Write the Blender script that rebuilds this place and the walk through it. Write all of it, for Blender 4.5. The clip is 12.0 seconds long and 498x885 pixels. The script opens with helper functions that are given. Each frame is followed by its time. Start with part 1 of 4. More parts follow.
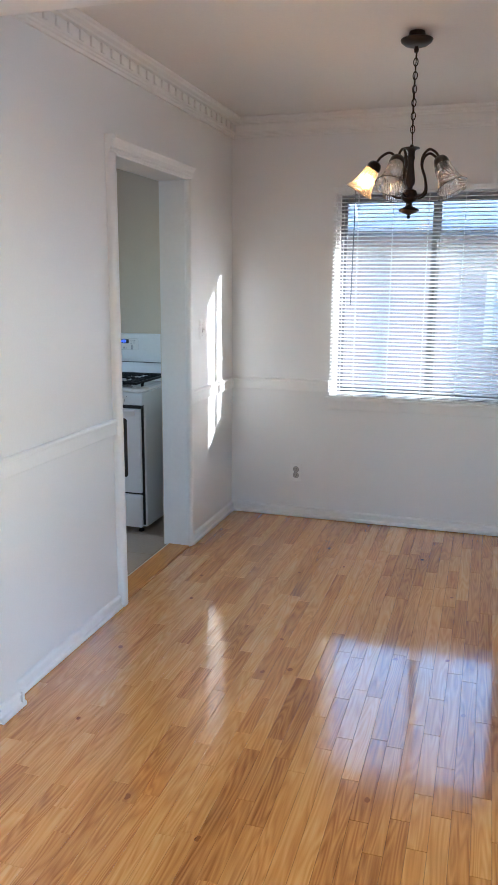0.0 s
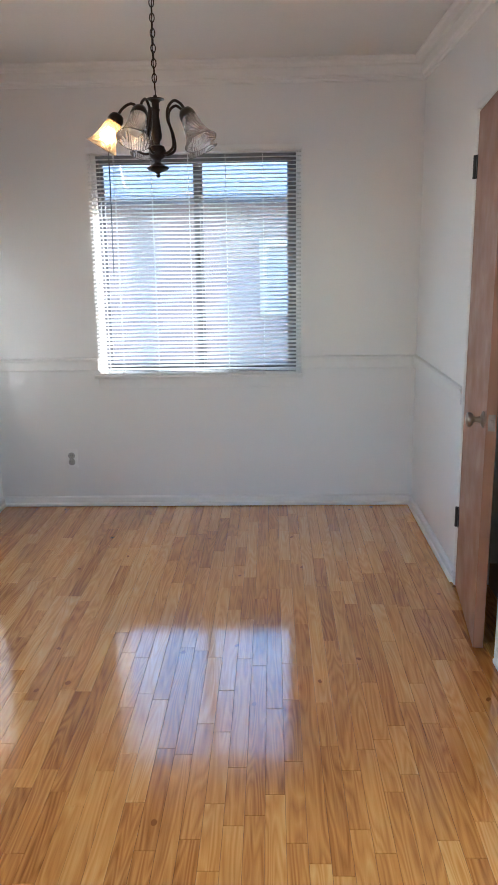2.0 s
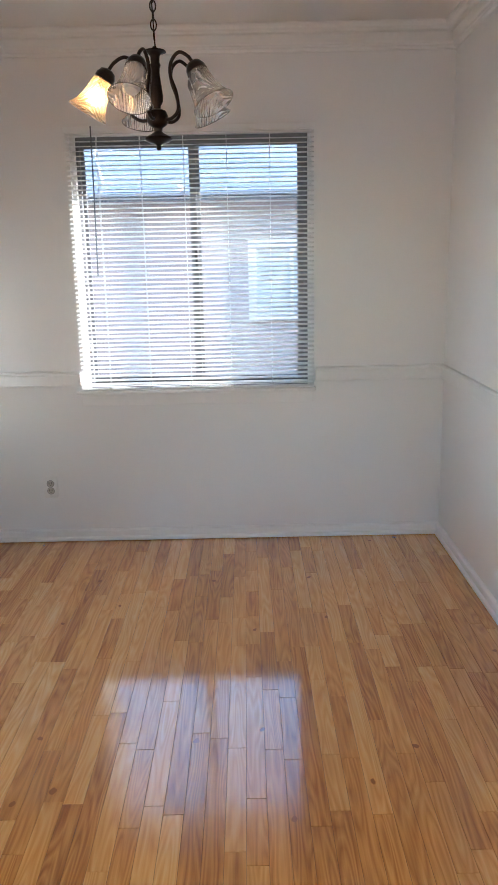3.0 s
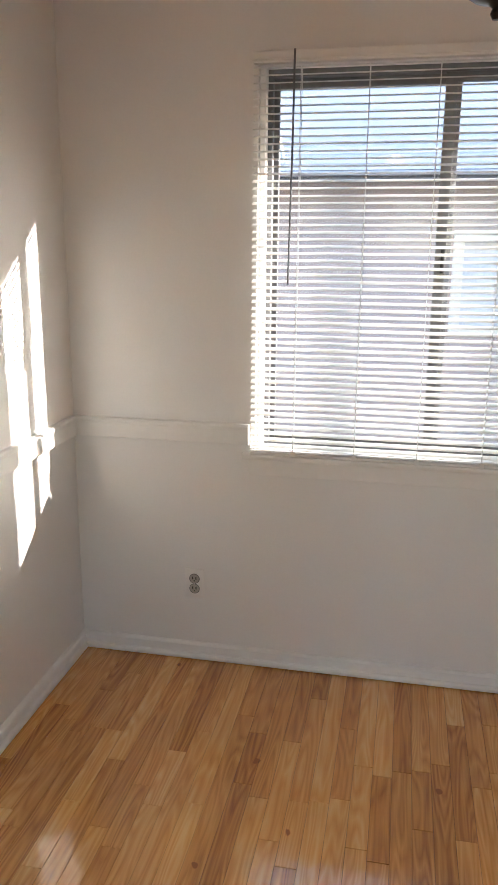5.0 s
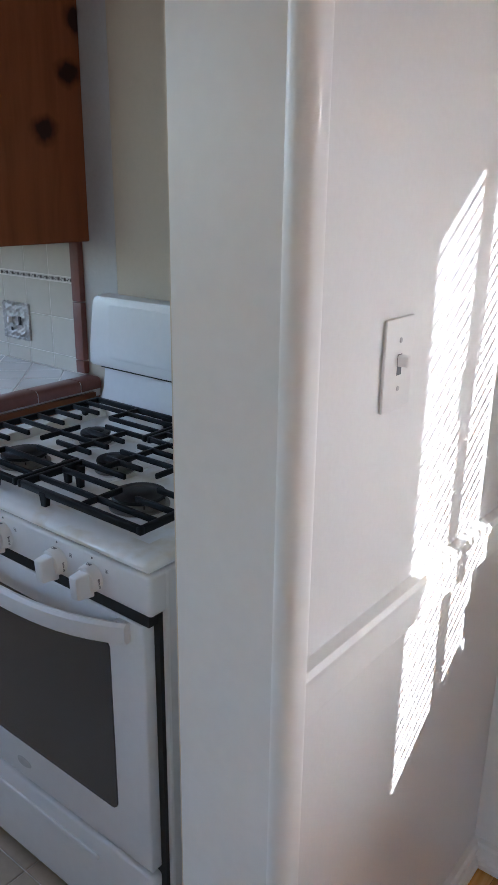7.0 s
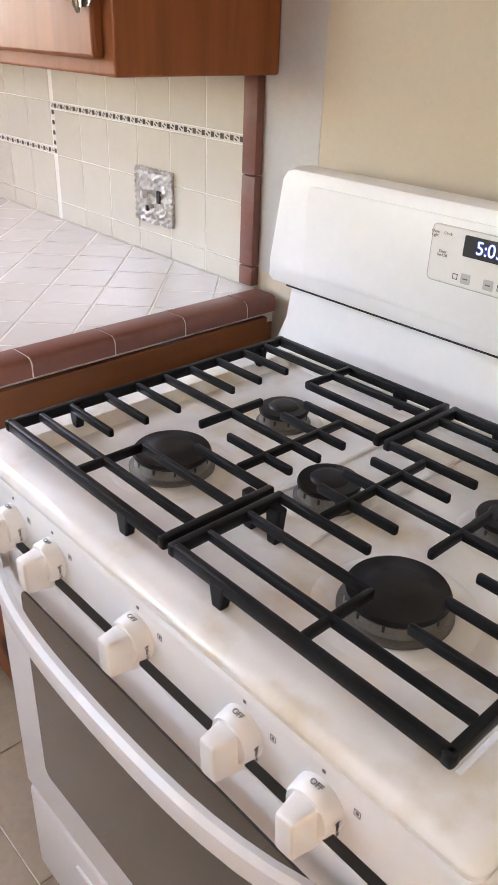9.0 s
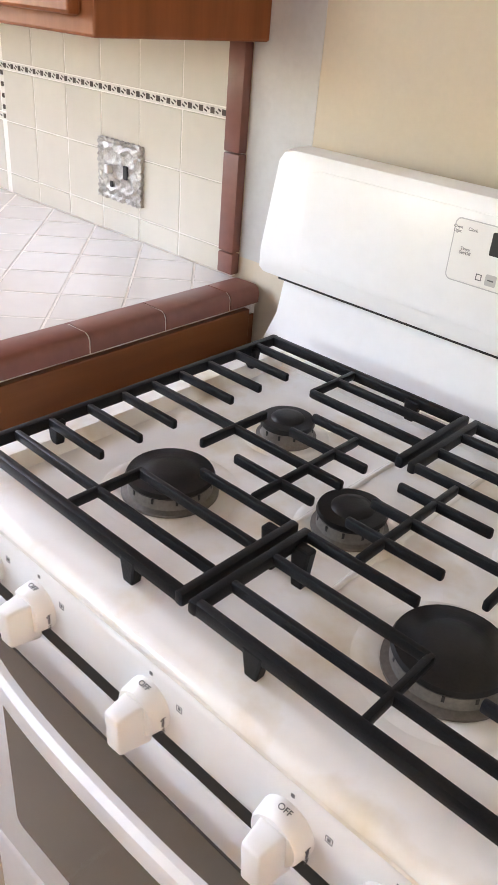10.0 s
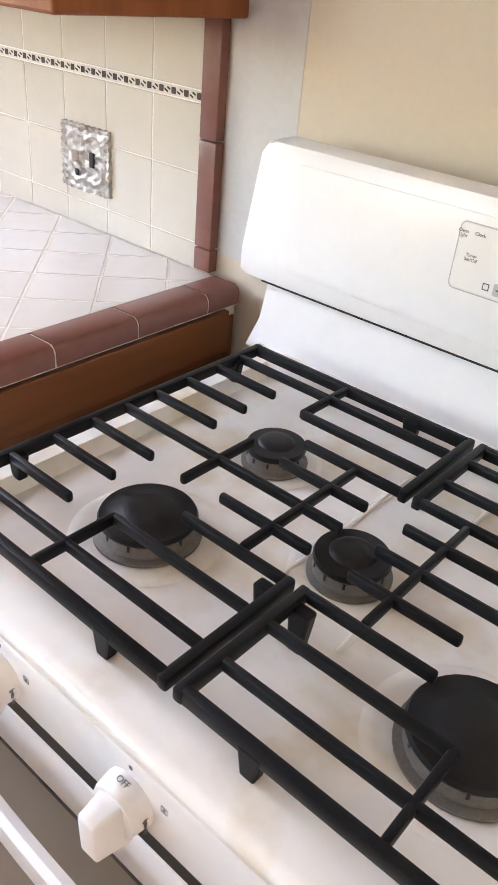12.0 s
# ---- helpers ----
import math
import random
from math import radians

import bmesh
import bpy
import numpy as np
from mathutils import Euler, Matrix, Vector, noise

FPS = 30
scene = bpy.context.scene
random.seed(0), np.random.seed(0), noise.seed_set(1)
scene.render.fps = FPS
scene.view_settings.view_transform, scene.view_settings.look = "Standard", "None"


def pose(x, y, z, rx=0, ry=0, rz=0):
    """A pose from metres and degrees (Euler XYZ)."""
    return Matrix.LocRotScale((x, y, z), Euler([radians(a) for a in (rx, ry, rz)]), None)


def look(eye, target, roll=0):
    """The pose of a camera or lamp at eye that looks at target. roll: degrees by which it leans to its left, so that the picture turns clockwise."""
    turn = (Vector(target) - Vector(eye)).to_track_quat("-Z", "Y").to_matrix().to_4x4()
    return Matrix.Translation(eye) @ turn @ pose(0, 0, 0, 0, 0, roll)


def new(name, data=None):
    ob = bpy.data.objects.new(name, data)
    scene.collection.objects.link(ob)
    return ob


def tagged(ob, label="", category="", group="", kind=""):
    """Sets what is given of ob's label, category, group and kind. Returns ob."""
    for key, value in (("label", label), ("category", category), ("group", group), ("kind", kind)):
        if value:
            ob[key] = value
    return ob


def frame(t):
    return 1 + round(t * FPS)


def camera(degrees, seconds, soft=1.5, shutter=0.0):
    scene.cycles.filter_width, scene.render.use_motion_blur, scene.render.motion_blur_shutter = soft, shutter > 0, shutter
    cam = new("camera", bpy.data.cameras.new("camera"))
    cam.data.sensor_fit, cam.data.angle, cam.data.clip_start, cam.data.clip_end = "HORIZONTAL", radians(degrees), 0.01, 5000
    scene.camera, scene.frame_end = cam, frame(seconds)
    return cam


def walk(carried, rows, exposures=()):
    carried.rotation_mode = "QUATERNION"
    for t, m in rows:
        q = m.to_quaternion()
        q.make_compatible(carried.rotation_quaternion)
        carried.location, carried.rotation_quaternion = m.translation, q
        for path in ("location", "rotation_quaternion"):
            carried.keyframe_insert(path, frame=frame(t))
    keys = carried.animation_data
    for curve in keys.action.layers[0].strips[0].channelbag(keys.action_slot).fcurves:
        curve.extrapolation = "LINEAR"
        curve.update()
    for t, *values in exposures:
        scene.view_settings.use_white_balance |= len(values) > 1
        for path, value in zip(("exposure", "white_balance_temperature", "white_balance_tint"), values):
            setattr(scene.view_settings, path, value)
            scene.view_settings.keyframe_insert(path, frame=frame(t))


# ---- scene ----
# camera and walk
cam = camera(36.1, 12.0)
PATH = [
    (0, (-0.258, 2.145, 1.516), (-0.838, 4.014, 1.104), 0.4),
    (0.5, (-0.215, 2.164, 1.503), (-0.613, 4.077, 1.074), 0.1),
    (1, (-0.186, 2.179, 1.524), (-0.441, 4.109, 1.068), -0.3),
    (1.5, (-0.182, 2.231, 1.499), (-0.322, 4.17, 1.03), -0.6),
    (2, (-0.181, 2.429, 1.488), (-0.244, 4.37, 1.009), -0.9),
    (2.5, (-0.224, 2.672, 1.47), (-0.235, 4.615, 0.997), -1.2),
    (2.7, (-0.275, 2.795, 1.447), (-0.273, 4.74, 0.981), -1.2),
    (4.3, (-0.592, 3.926, 1.49), (-0.709, 5.863, 1.007), 0.2),
    (4.5, (-0.614, 4.039, 1.499), (-0.785, 5.971, 1.013), 0.5),
    (5, (-0.7, 4.366, 1.492), (-1.081, 6.266, 1.0), 0.5),
    (5.5, (-0.844, 4.685, 1.501), (-1.445, 6.527, 1.003), 0.8),
    (6, (-1.041, 4.975, 1.49), (-1.845, 6.731, 0.971), 1.1),
    (6.5, (-1.226, 5.271, 1.457), (-2.219, 6.907, 0.876), 1.1),
    (7, (-1.414, 5.493, 1.447), (-2.592, 6.976, 0.804), 0.7),
    (7.5, (-1.661, 5.632, 1.424), (-2.928, 7.018, 0.736), 1.1),
    (7.7, (-1.773, 5.646, 1.418), (-2.978, 7.069, 0.696), 1.8),
    (9.3, (-2.124, 5.931, 1.357), (-3.398, 7.117, 0.372), 2.1),
    (9.5, (-2.164, 5.936, 1.355), (-3.402, 7.15, 0.359), 2.7),
    (10, (-2.226, 5.92, 1.357), (-3.348, 7.227, 0.341), 5.0),
    (10.5, (-2.267, 5.955, 1.352), (-3.351, 7.274, 0.31), 6.5),
    (11, (-2.318, 5.953, 1.36), (-3.423, 7.252, 0.315), 7.4),
    (11.5, (-2.325, 5.954, 1.371), (-3.434, 7.249, 0.325), 6.9),
    (12, (-2.31, 5.991, 1.361), (-3.355, 7.322, 0.295), 5.6),
]
EXPOSURES = [(0.0, 3.35, 5100, 8), (2.6, 3.35, 5200, 8), (4.4, 3.15, 6100, 12), (5.4, 3.15, 6000, 11), (6.1, 3.15, 5200, 10), (7.0, 3.1, 5300, 14), (7.5, 3.25, 7000, 39), (9.3, 4.65, 7100, 24), (12.0, 4.75, 7100, 24)]
walk(cam, [(t, look(eye, target, roll)) for t, eye, target, roll in PATH], EXPOSURES)

# world, sun, window light
SUN_DIR = Vector((1.0, 0.313, 0.244)).normalized()
world = bpy.data.worlds.new("world")
scene.world = world
world.use_nodes = True
wn, wl = world.node_tree.nodes, world.node_tree.links
sky = wn.new("ShaderNodeTexSky")
sky.sky_type, sky.sun_disc = "NISHITA", False
sky.sun_elevation, sky.sun_rotation = math.asin(SUN_DIR.z), math.atan2(SUN_DIR.x, SUN_DIR.y)
wn["Background"].inputs["Strength"].default_value = 0.15
wl.new(sky.outputs["Color"], wn["Background"].inputs["Color"])

sun_data = bpy.data.lights.new("sun", "SUN")
sun_data.energy, sun_data.angle, sun_data.color = 2.3, radians(0.4), (1.0, 0.9, 0.76)
new("sun", sun_data).matrix_world = look(SUN_DIR * 20, (0, 0, 0))


def window_lamp(name, eye, target, w, h, power, color):
    d = bpy.data.lights.new(name, "AREA")
    d.shape, d.size, d.size_y, d.energy, d.color = "RECTANGLE", w, h, power, color
    new(name, d).matrix_world = look(eye, target)


window_lamp("living_window_light", (2.66, 3.15, 1.45), (0, 3.15, 1.2), 1.7, 1.4, 3.1, (0.92, 0.95, 1.0))
window_lamp("living_south_light", (0.2, -0.76, 1.45), (0.2, 2, 1.2), 2.4, 1.4, 0.2, (0.88, 0.93, 1.0))
window_lamp("kitchen_south_light", (-3.9, 4.36, 1.55), (-3.4, 6, 1.2), 0.95, 0.95, 0.13, (0.93, 0.97, 1.0))
window_lamp("kitchen_west_light", (-4.67, 6.02, 1.76), (-3, 6.2, 0.95), 1.0, 1.0, 0.95, (0.97, 0.98, 1.0))

# ---------------------------------------------------------------- materials


def gloss_range(lo, hi, rough):
    """Keeps a surface either satin or glossy all over."""
    return (max(lo, 0.285), max(hi, 0.3)) if rough >= 0.275 else (min(lo, 0.25), min(hi, 0.262))


def pbr(name, color, rough=0.5, metal=0.0, vary=0.06, scale=5.0, fine=60.0, bump=0.1, coat=0.0, rand=0.0, dist=0.002, spec=0.5, stain=None):
    """Plain surface with large and fine variation of tone, gloss and relief."""
    m = bpy.data.materials.new(name)
    m.use_nodes = True
    n, l = m.node_tree.nodes, m.node_tree.links
    b = n["Principled BSDF"]
    geo = n.new("ShaderNodeNewGeometry")
    n1, n2 = n.new("ShaderNodeTexNoise"), n.new("ShaderNodeTexNoise")
    n1.inputs["Scale"].default_value, n2.inputs["Scale"].default_value = scale, fine
    n1.inputs["Detail"].default_value, n2.inputs["Detail"].default_value = 4, 3
    l.new(geo.outputs["Position"], n1.inputs["Vector"])
    l.new(geo.outputs["Position"], n2.inputs["Vector"])
    add = n.new("ShaderNodeMath")
    add.operation = "ADD"
    l.new(n1.outputs["Fac"], add.inputs[0])
    l.new(n2.outputs["Fac"], add.inputs[1])
    last = add.outputs[0]
    if rand:
        info = n.new("ShaderNodeObjectInfo")
        ma = n.new("ShaderNodeMath")
        ma.operation = "MULTIPLY_ADD"
        ma.inputs[1].default_value = rand
        l.new(info.outputs["Random"], ma.inputs[0])
        l.new(last, ma.inputs[2])
        last = ma.outputs[0]
    mr = n.new("ShaderNodeMapRange")
    mr.inputs["From Min"].default_value, mr.inputs["From Max"].default_value = 0.6, 1.4 + rand
    mr.inputs["To Min"].default_value, mr.inputs["To Max"].default_value = 1 - vary, 1 + vary
    l.new(last, mr.inputs["Value"])
    hsv = n.new("ShaderNodeHueSaturation")
    hsv.inputs["Color"].default_value = (*color, 1)
    l.new(mr.outputs["Result"], hsv.inputs["Value"])
    l.new(hsv.outputs["Color"], b.inputs["Base Color"])
    rr = n.new("ShaderNodeMapRange")
    rr.inputs["To Min"].default_value, rr.inputs["To Max"].default_value = gloss_range(max(0.02, rough - 0.07), min(1, rough + 0.07), rough)
    l.new(n1.outputs["Fac"], rr.inputs["Value"])
    l.new(rr.outputs["Result"], b.inputs["Roughness"])
    b.inputs["Metallic"].default_value = metal
    b.inputs["Coat Weight"].default_value = coat
    b.inputs["Coat Roughness"].default_value = max(0.03, rough * 0.85)
    b.inputs["Specular IOR Level"].default_value = spec
    if stain:
        n3, sm, mx = n.new("ShaderNodeTexNoise"), n.new("ShaderNodeMapRange"), n.new("ShaderNodeMix")
        n3.inputs["Scale"].default_value, n3.inputs["Detail"].default_value = 11.0, 6
        l.new(geo.outputs["Position"], n3.inputs["Vector"])
        sm.inputs["From Min"].default_value, sm.inputs["From Max"].default_value, sm.inputs["To Max"].default_value = 0.53, 0.7, 0.6
        l.new(n3.outputs["Fac"], sm.inputs["Value"])
        mx.data_type = "RGBA"
        l.new(sm.outputs["Result"], mx.inputs["Factor"])
        l.new(hsv.outputs["Color"], mx.inputs["A"])
        mx.inputs["B"].default_value = (*stain, 1)
        l.new(mx.outputs["Result"], b.inputs["Base Color"])
    if bump:
        bp = n.new("ShaderNodeBump")
        bp.inputs["Strength"].default_value, bp.inputs["Distance"].default_value = bump, dist
        l.new(add.outputs[0], bp.inputs["Height"])
        l.new(bp.outputs["Normal"], b.inputs["Normal"])
    return m


def wood(name, stops, along="y", rough=0.22, random_by="object", grain=(70, 2.2), coat=0.0, spread=0.5, bump=0.12, knots=False, rings=0.38, spec=0.5):
    """Wood with cathedral grain along an axis; stops: colours from light to dark."""
    m = bpy.data.materials.new(name)
    m.use_nodes = True
    n, l = m.node_tree.nodes, m.node_tree.links
    b = n["Principled BSDF"]
    geo = n.new("ShaderNodeNewGeometry")
    if random_by == "object":
        rnd = n.new("ShaderNodeObjectInfo").outputs["Random"]
    else:
        rnd = geo.outputs["Random Per Island"]
    comb = n.new("ShaderNodeCombineXYZ")
    mul = n.new("ShaderNodeMath")
    mul.operation = "MULTIPLY"
    mul.inputs[1].default_value = 53.7
    l.new(rnd, mul.inputs[0])
    for i in range(3):
        l.new(mul.outputs[0], comb.inputs[i])
    add = n.new("ShaderNodeVectorMath")
    l.new(geo.outputs["Position"], add.inputs[0])
    l.new(comb.outputs[0], add.inputs[1])
    mp = n.new("ShaderNodeMapping")
    across, length = grain
    mp.inputs["Scale"].default_value = {"y": (across, length, across), "z": (across, across, length), "x": (length, across, across)}[along]
    l.new(add.outputs[0], mp.inputs["Vector"])
    fine = n.new("ShaderNodeTexNoise")
    fine.inputs["Scale"].default_value, fine.inputs["Detail"].default_value = 1.0, 6
    fine.inputs["Roughness"].default_value = 0.65
    l.new(mp.outputs[0], fine.inputs["Vector"])
    # growth rings: wide noise turned into bands
    mp2 = n.new("ShaderNodeMapping")
    a2, l2 = across * 0.22, length * 0.6
    mp2.inputs["Scale"].default_value = {"y": (a2, l2, a2), "z": (a2, a2, l2), "x": (l2, a2, a2)}[along]
    l.new(add.outputs[0], mp2.inputs["Vector"])
    ring = n.new("ShaderNodeTexNoise")
    ring.inputs["Scale"].default_value, ring.inputs["Detail"].default_value = 1.0, 1.5
    l.new(mp2.outputs[0], ring.inputs["Vector"])
    rm = n.new("ShaderNodeMath")
    rm.operation = "MULTIPLY"
    rm.inputs[1].default_value = 14.0
    l.new(ring.outputs["Fac"], rm.inputs[0])
    fr = n.new("ShaderNodeMath")
    fr.operation = "PINGPONG"
    fr.inputs[1].default_value = 0.5
    l.new(rm.outputs[0], fr.inputs[0])
    mix = n.new("ShaderNodeMath")
    mix.operation = "MULTIPLY_ADD"
    mix.inputs[1].default_value = rings
    l.new(fr.outputs[0], mix.inputs[0])
    f2 = n.new("ShaderNodeMath")
    f2.operation = "MULTIPLY"
    f2.inputs[1].default_value = 0.7
    l.new(fine.outputs["Fac"], f2.inputs[0])
    l.new(f2.outputs[0], mix.inputs[2])
    r2 = n.new("ShaderNodeMath")
    r2.operation = "MULTIPLY_ADD"
    r2.inputs[1].default_value = spread
    l.new(rnd, r2.inputs[0])
    l.new(mix.outputs[0], r2.inputs[2])
    tone = r2.outputs[0]
    if knots:
        sx, sl, r0, r1 = knots
        vor = n.new("ShaderNodeTexVoronoi")
        vor.voronoi_dimensions = "2D"
        vor.inputs["Scale"].default_value = 1.0
        sep, flat = n.new("ShaderNodeSeparateXYZ"), n.new("ShaderNodeCombineXYZ")
        l.new(geo.outputs["Position"], sep.inputs[0])
        side = n.new("ShaderNodeMath")
        side.operation = "ADD"
        l.new(sep.outputs["X"], side.inputs[0])
        if along == "z":
            l.new(sep.outputs["Y"], side.inputs[1])
            l.new(sep.outputs["Z"], flat.inputs[1])
        else:
            l.new(sep.outputs["Y"], flat.inputs[1])
        l.new(side.outputs[0], flat.inputs[0])
        warp = n.new("ShaderNodeTexNoise")
        warp.inputs["Scale"].default_value = 22.0
        l.new(flat.outputs[0], warp.inputs["Vector"])
        bend = n.new("ShaderNodeVectorMath")
        bend.operation = "MULTIPLY_ADD"
        bend.inputs[1].default_value = (0.03, 0.03, 0)
        l.new(warp.outputs["Color"], bend.inputs[0])
        l.new(flat.outputs[0], bend.inputs[2])
        mk = n.new("ShaderNodeMapping")
        mk.inputs["Scale"].default_value = (sx, sl, 1)
        l.new(bend.outputs[0], mk.inputs["Vector"])
        l.new(mk.outputs[0], vor.inputs["Vector"])
        kr = n.new("ShaderNodeMapRange")
        kr.inputs["From Min"].default_value, kr.inputs["From Max"].default_value = r0, r1
        kr.inputs["To Min"].default_value, kr.inputs["To Max"].default_value = 0.8, 0.0
        l.new(vor.outputs["Distance"], kr.inputs["Value"])
        ka = n.new("ShaderNodeMath")
        ka.operation = "ADD"
        l.new(kr.outputs["Result"], ka.inputs[0])
        l.new(tone, ka.inputs[1])
        tone = ka.outputs[0]
    ramp = n.new("ShaderNodeValToRGB")
    e = ramp.color_ramp.elements
    at = [0.3 + (1.0 - 0.3) * i / (len(stops) - 1) for i in range(len(stops))]
    e[0].position, e[0].color = at[0], (*stops[0], 1)
    e[1].position, e[1].color = at[-1], (*stops[-1], 1)
    for p, c in list(zip(at, stops))[1:-1]:
        e.new(p).color = (*c, 1)
    l.new(tone, ramp.inputs["Fac"])
    l.new(ramp.outputs["Color"], b.inputs["Base Color"])
    wear = n.new("ShaderNodeTexNoise")
    wear.inputs["Scale"].default_value, wear.inputs["Detail"].default_value = 7.0, 5
    l.new(geo.outputs["Position"], wear.inputs["Vector"])
    rr = n.new("ShaderNodeMapRange")
    rr.inputs["From Min"].default_value, rr.inputs["From Max"].default_value = 0.3, 0.75
    rr.inputs["To Min"].default_value, rr.inputs["To Max"].default_value = gloss_range(rough * 0.75, rough * 1.4, rough)
    l.new(wear.outputs["Fac"], rr.inputs["Value"])
    l.new(rr.outputs["Result"], b.inputs["Roughness"])
    b.inputs["Specular IOR Level"].default_value = 0.2 if coat else spec
    b.inputs["Coat Weight"].default_value, b.inputs["Coat Roughness"].default_value, b.inputs["Coat IOR"].default_value = coat, 0.095, 1.7
    bp = n.new("ShaderNodeBump")
    bp.inputs["Strength"].default_value, bp.inputs["Distance"].default_value = bump, 0.0008
    l.new(fine.outputs["Fac"], bp.inputs["Height"])
    l.new(bp.outputs["Normal"], b.inputs["Normal"])
    return m


def glow(name, color, strength):
    m = bpy.data.materials.new(name)
    m.use_nodes = True
    b = m.node_tree.nodes["Principled BSDF"]
    b.inputs["Base Color"].default_value = (*color, 1)
    b.inputs["Emission Color"].default_value = (*color, 1)
    b.inputs["Emission Strength"].default_value = strength
    return m


def glass(name, rough=0.02, tint=(1, 1, 1), ribs=False, milk=0.07):
    m = bpy.data.materials.new(name)
    m.use_nodes = True
    n, l = m.node_tree.nodes, m.node_tree.links
    b = n["Principled BSDF"]
    b.inputs["Base Color"].default_value = (*tint, 1)
    b.inputs["Transmission Weight"].default_value = 1.0
    b.inputs["Roughness"].default_value = rough
    b.inputs["IOR"].default_value = 1.45
    if ribs:
        mixs, tr = n.new("ShaderNodeMixShader"), n.new("ShaderNodeBsdfTranslucent")
        tr.inputs["Color"].default_value = (0.95 * tint[0], 0.9 * tint[1], 0.84 * tint[2], 1)
        mixs.inputs["Fac"].default_value = milk
        l.new(b.outputs[0], mixs.inputs[1])
        l.new(tr.outputs[0], mixs.inputs[2])
        l.new(mixs.outputs[0], n["Material Output"].inputs["Surface"])
        tc = n.new("ShaderNodeTexCoord")
        wv = n.new("ShaderNodeTexWave")
        wv.inputs["Scale"].default_value, wv.inputs["Distortion"].default_value = 46, 5.0
        wv.inputs["Detail"].default_value, wv.inputs["Detail Scale"].default_value = 1.0, 0.6
        l.new(tc.outputs["Object"], wv.inputs["Vector"])
        bp = n.new("ShaderNodeBump")
        bp.inputs["Strength"].default_value, bp.inputs["Distance"].default_value = 0.9, 0.002
        l.new(wv.outputs["Fac"], bp.inputs["Height"])
        l.new(bp.outputs["Normal"], b.inputs["Normal"])
    return m


M_WALL = pbr("wall_paint", (0.78, 0.77, 0.755), 0.34, spec=0.6, vary=0.025, scale=1.3, fine=130, bump=0.06, coat=0.6)
M_CEIL = pbr("ceiling_paint", (0.78, 0.765, 0.745), 0.7, vary=0.03, scale=1.1, fine=110, bump=0.08)
M_TRIM = pbr("trim_gloss_white", (0.8, 0.79, 0.77), 0.3, vary=0.03, scale=4, fine=45, bump=0.08)
M_KWALL = pbr("kitchen_cream_paint", (0.67, 0.585, 0.465), 0.5, vary=0.03, scale=1.6, fine=120, bump=0.06)
OAK = [(0.78, 0.455, 0.145), (0.72, 0.37, 0.092), (0.62, 0.28, 0.058), (0.47, 0.19, 0.036), (0.28, 0.1, 0.02)]
# pale grey for the shaded band of cream wall beside the wall cabinet
M_WALLSHADED = pbr("wall_shaded_grey", (0.6, 0.595, 0.59), 0.45, vary=0.05, scale=3, fine=110, bump=0.06)
M_OAK = wood("oak_strip", OAK, "y", rough=0.17, spread=0.36, rings=0.42, coat=1.0, knots=(2.3, 1.6, 0.008, 0.022))
M_OAK_REST = wood("oak_strip_rest", OAK, "y", rough=0.17, random_by="island", spread=0.36, rings=0.42, coat=1.0, knots=(2.3, 1.6, 0.008, 0.022))
M_SUB = pbr("subfloor", (0.2, 0.11, 0.05), 0.9)
M_SADDLE = wood("saddle_oak", OAK[1:], "y", rough=0.3, spread=0.2)
M_CAB = wood("stained_pine", [(0.27, 0.088, 0.034), (0.21, 0.066, 0.024), (0.15, 0.044, 0.017), (0.04, 0.016, 0.011)], "z", rough=0.5, spec=0.2, grain=(26, 1.6), spread=0.12, knots=(3.9, 4.4, 0.05, 0.19), rings=0.16)
M_CABX = wood("stained_pine_rail", [(0.25, 0.09, 0.03), (0.19, 0.064, 0.021), (0.1, 0.031, 0.012)], "y", rough=0.35, grain=(26, 1.6), spread=0.12)
M_DOOR = wood("brown_door_veneer", [(0.3, 0.15, 0.085), (0.26, 0.125, 0.07), (0.2, 0.09, 0.05)], "z", rough=0.4, grain=(50, 1.4), spread=0.05, bump=0.03, rings=0.03)
M_BRONZE = pbr("dark_bronze", (0.035, 0.026, 0.022), 0.32, metal=0.85, vary=0.25, scale=30, fine=200, bump=0.05)
M_BLACK = pbr("black_iron", (0.02, 0.02, 0.022), 0.45, metal=0.2, vary=0.2, scale=30, fine=300, bump=0.1)
M_KNOBM = pbr("aged_nickel", (0.28, 0.24, 0.2), 0.3, metal=1.0, vary=0.15, scale=30)
M_ENAMEL = pbr("white_enamel", (0.8, 0.8, 0.8), 0.28, vary=0.025, scale=5, fine=60, bump=0.02)
M_COOK = pbr("white_cooktop_enamel", (0.88, 0.87, 0.84), 0.1, vary=0.04, scale=9, fine=40, bump=0.012, stain=(0.62, 0.5, 0.3))
M_PLASTIC = pbr("white_plastic", (0.8, 0.79, 0.77), 0.35, vary=0.02, bump=0.02)
M_IRON = pbr("cast_iron_grate", (0.009, 0.0095, 0.011), 0.42, vary=0.3, scale=40, fine=500, bump=0.25, dist=0.0008, spec=0.15)
M_CAP = pbr("burner_cap_enamel", (0.012, 0.012, 0.013), 0.42, vary=0.25, scale=40, fine=400, bump=0.08, spec=0.25)
M_BURN = pbr("burner_base_aluminium", (0.2, 0.19, 0.175), 0.45, metal=0.7, vary=0.2, scale=60, fine=300, bump=0.1)
M_GAP = pbr("black_gap", (0.012, 0.012, 0.012), 0.5, bump=0)
M_OVENGLASS = pbr("oven_window_glass", (0.055, 0.05, 0.047), 0.16, vary=0.08, scale=4, fine=700, bump=0.03, coat=1.0)
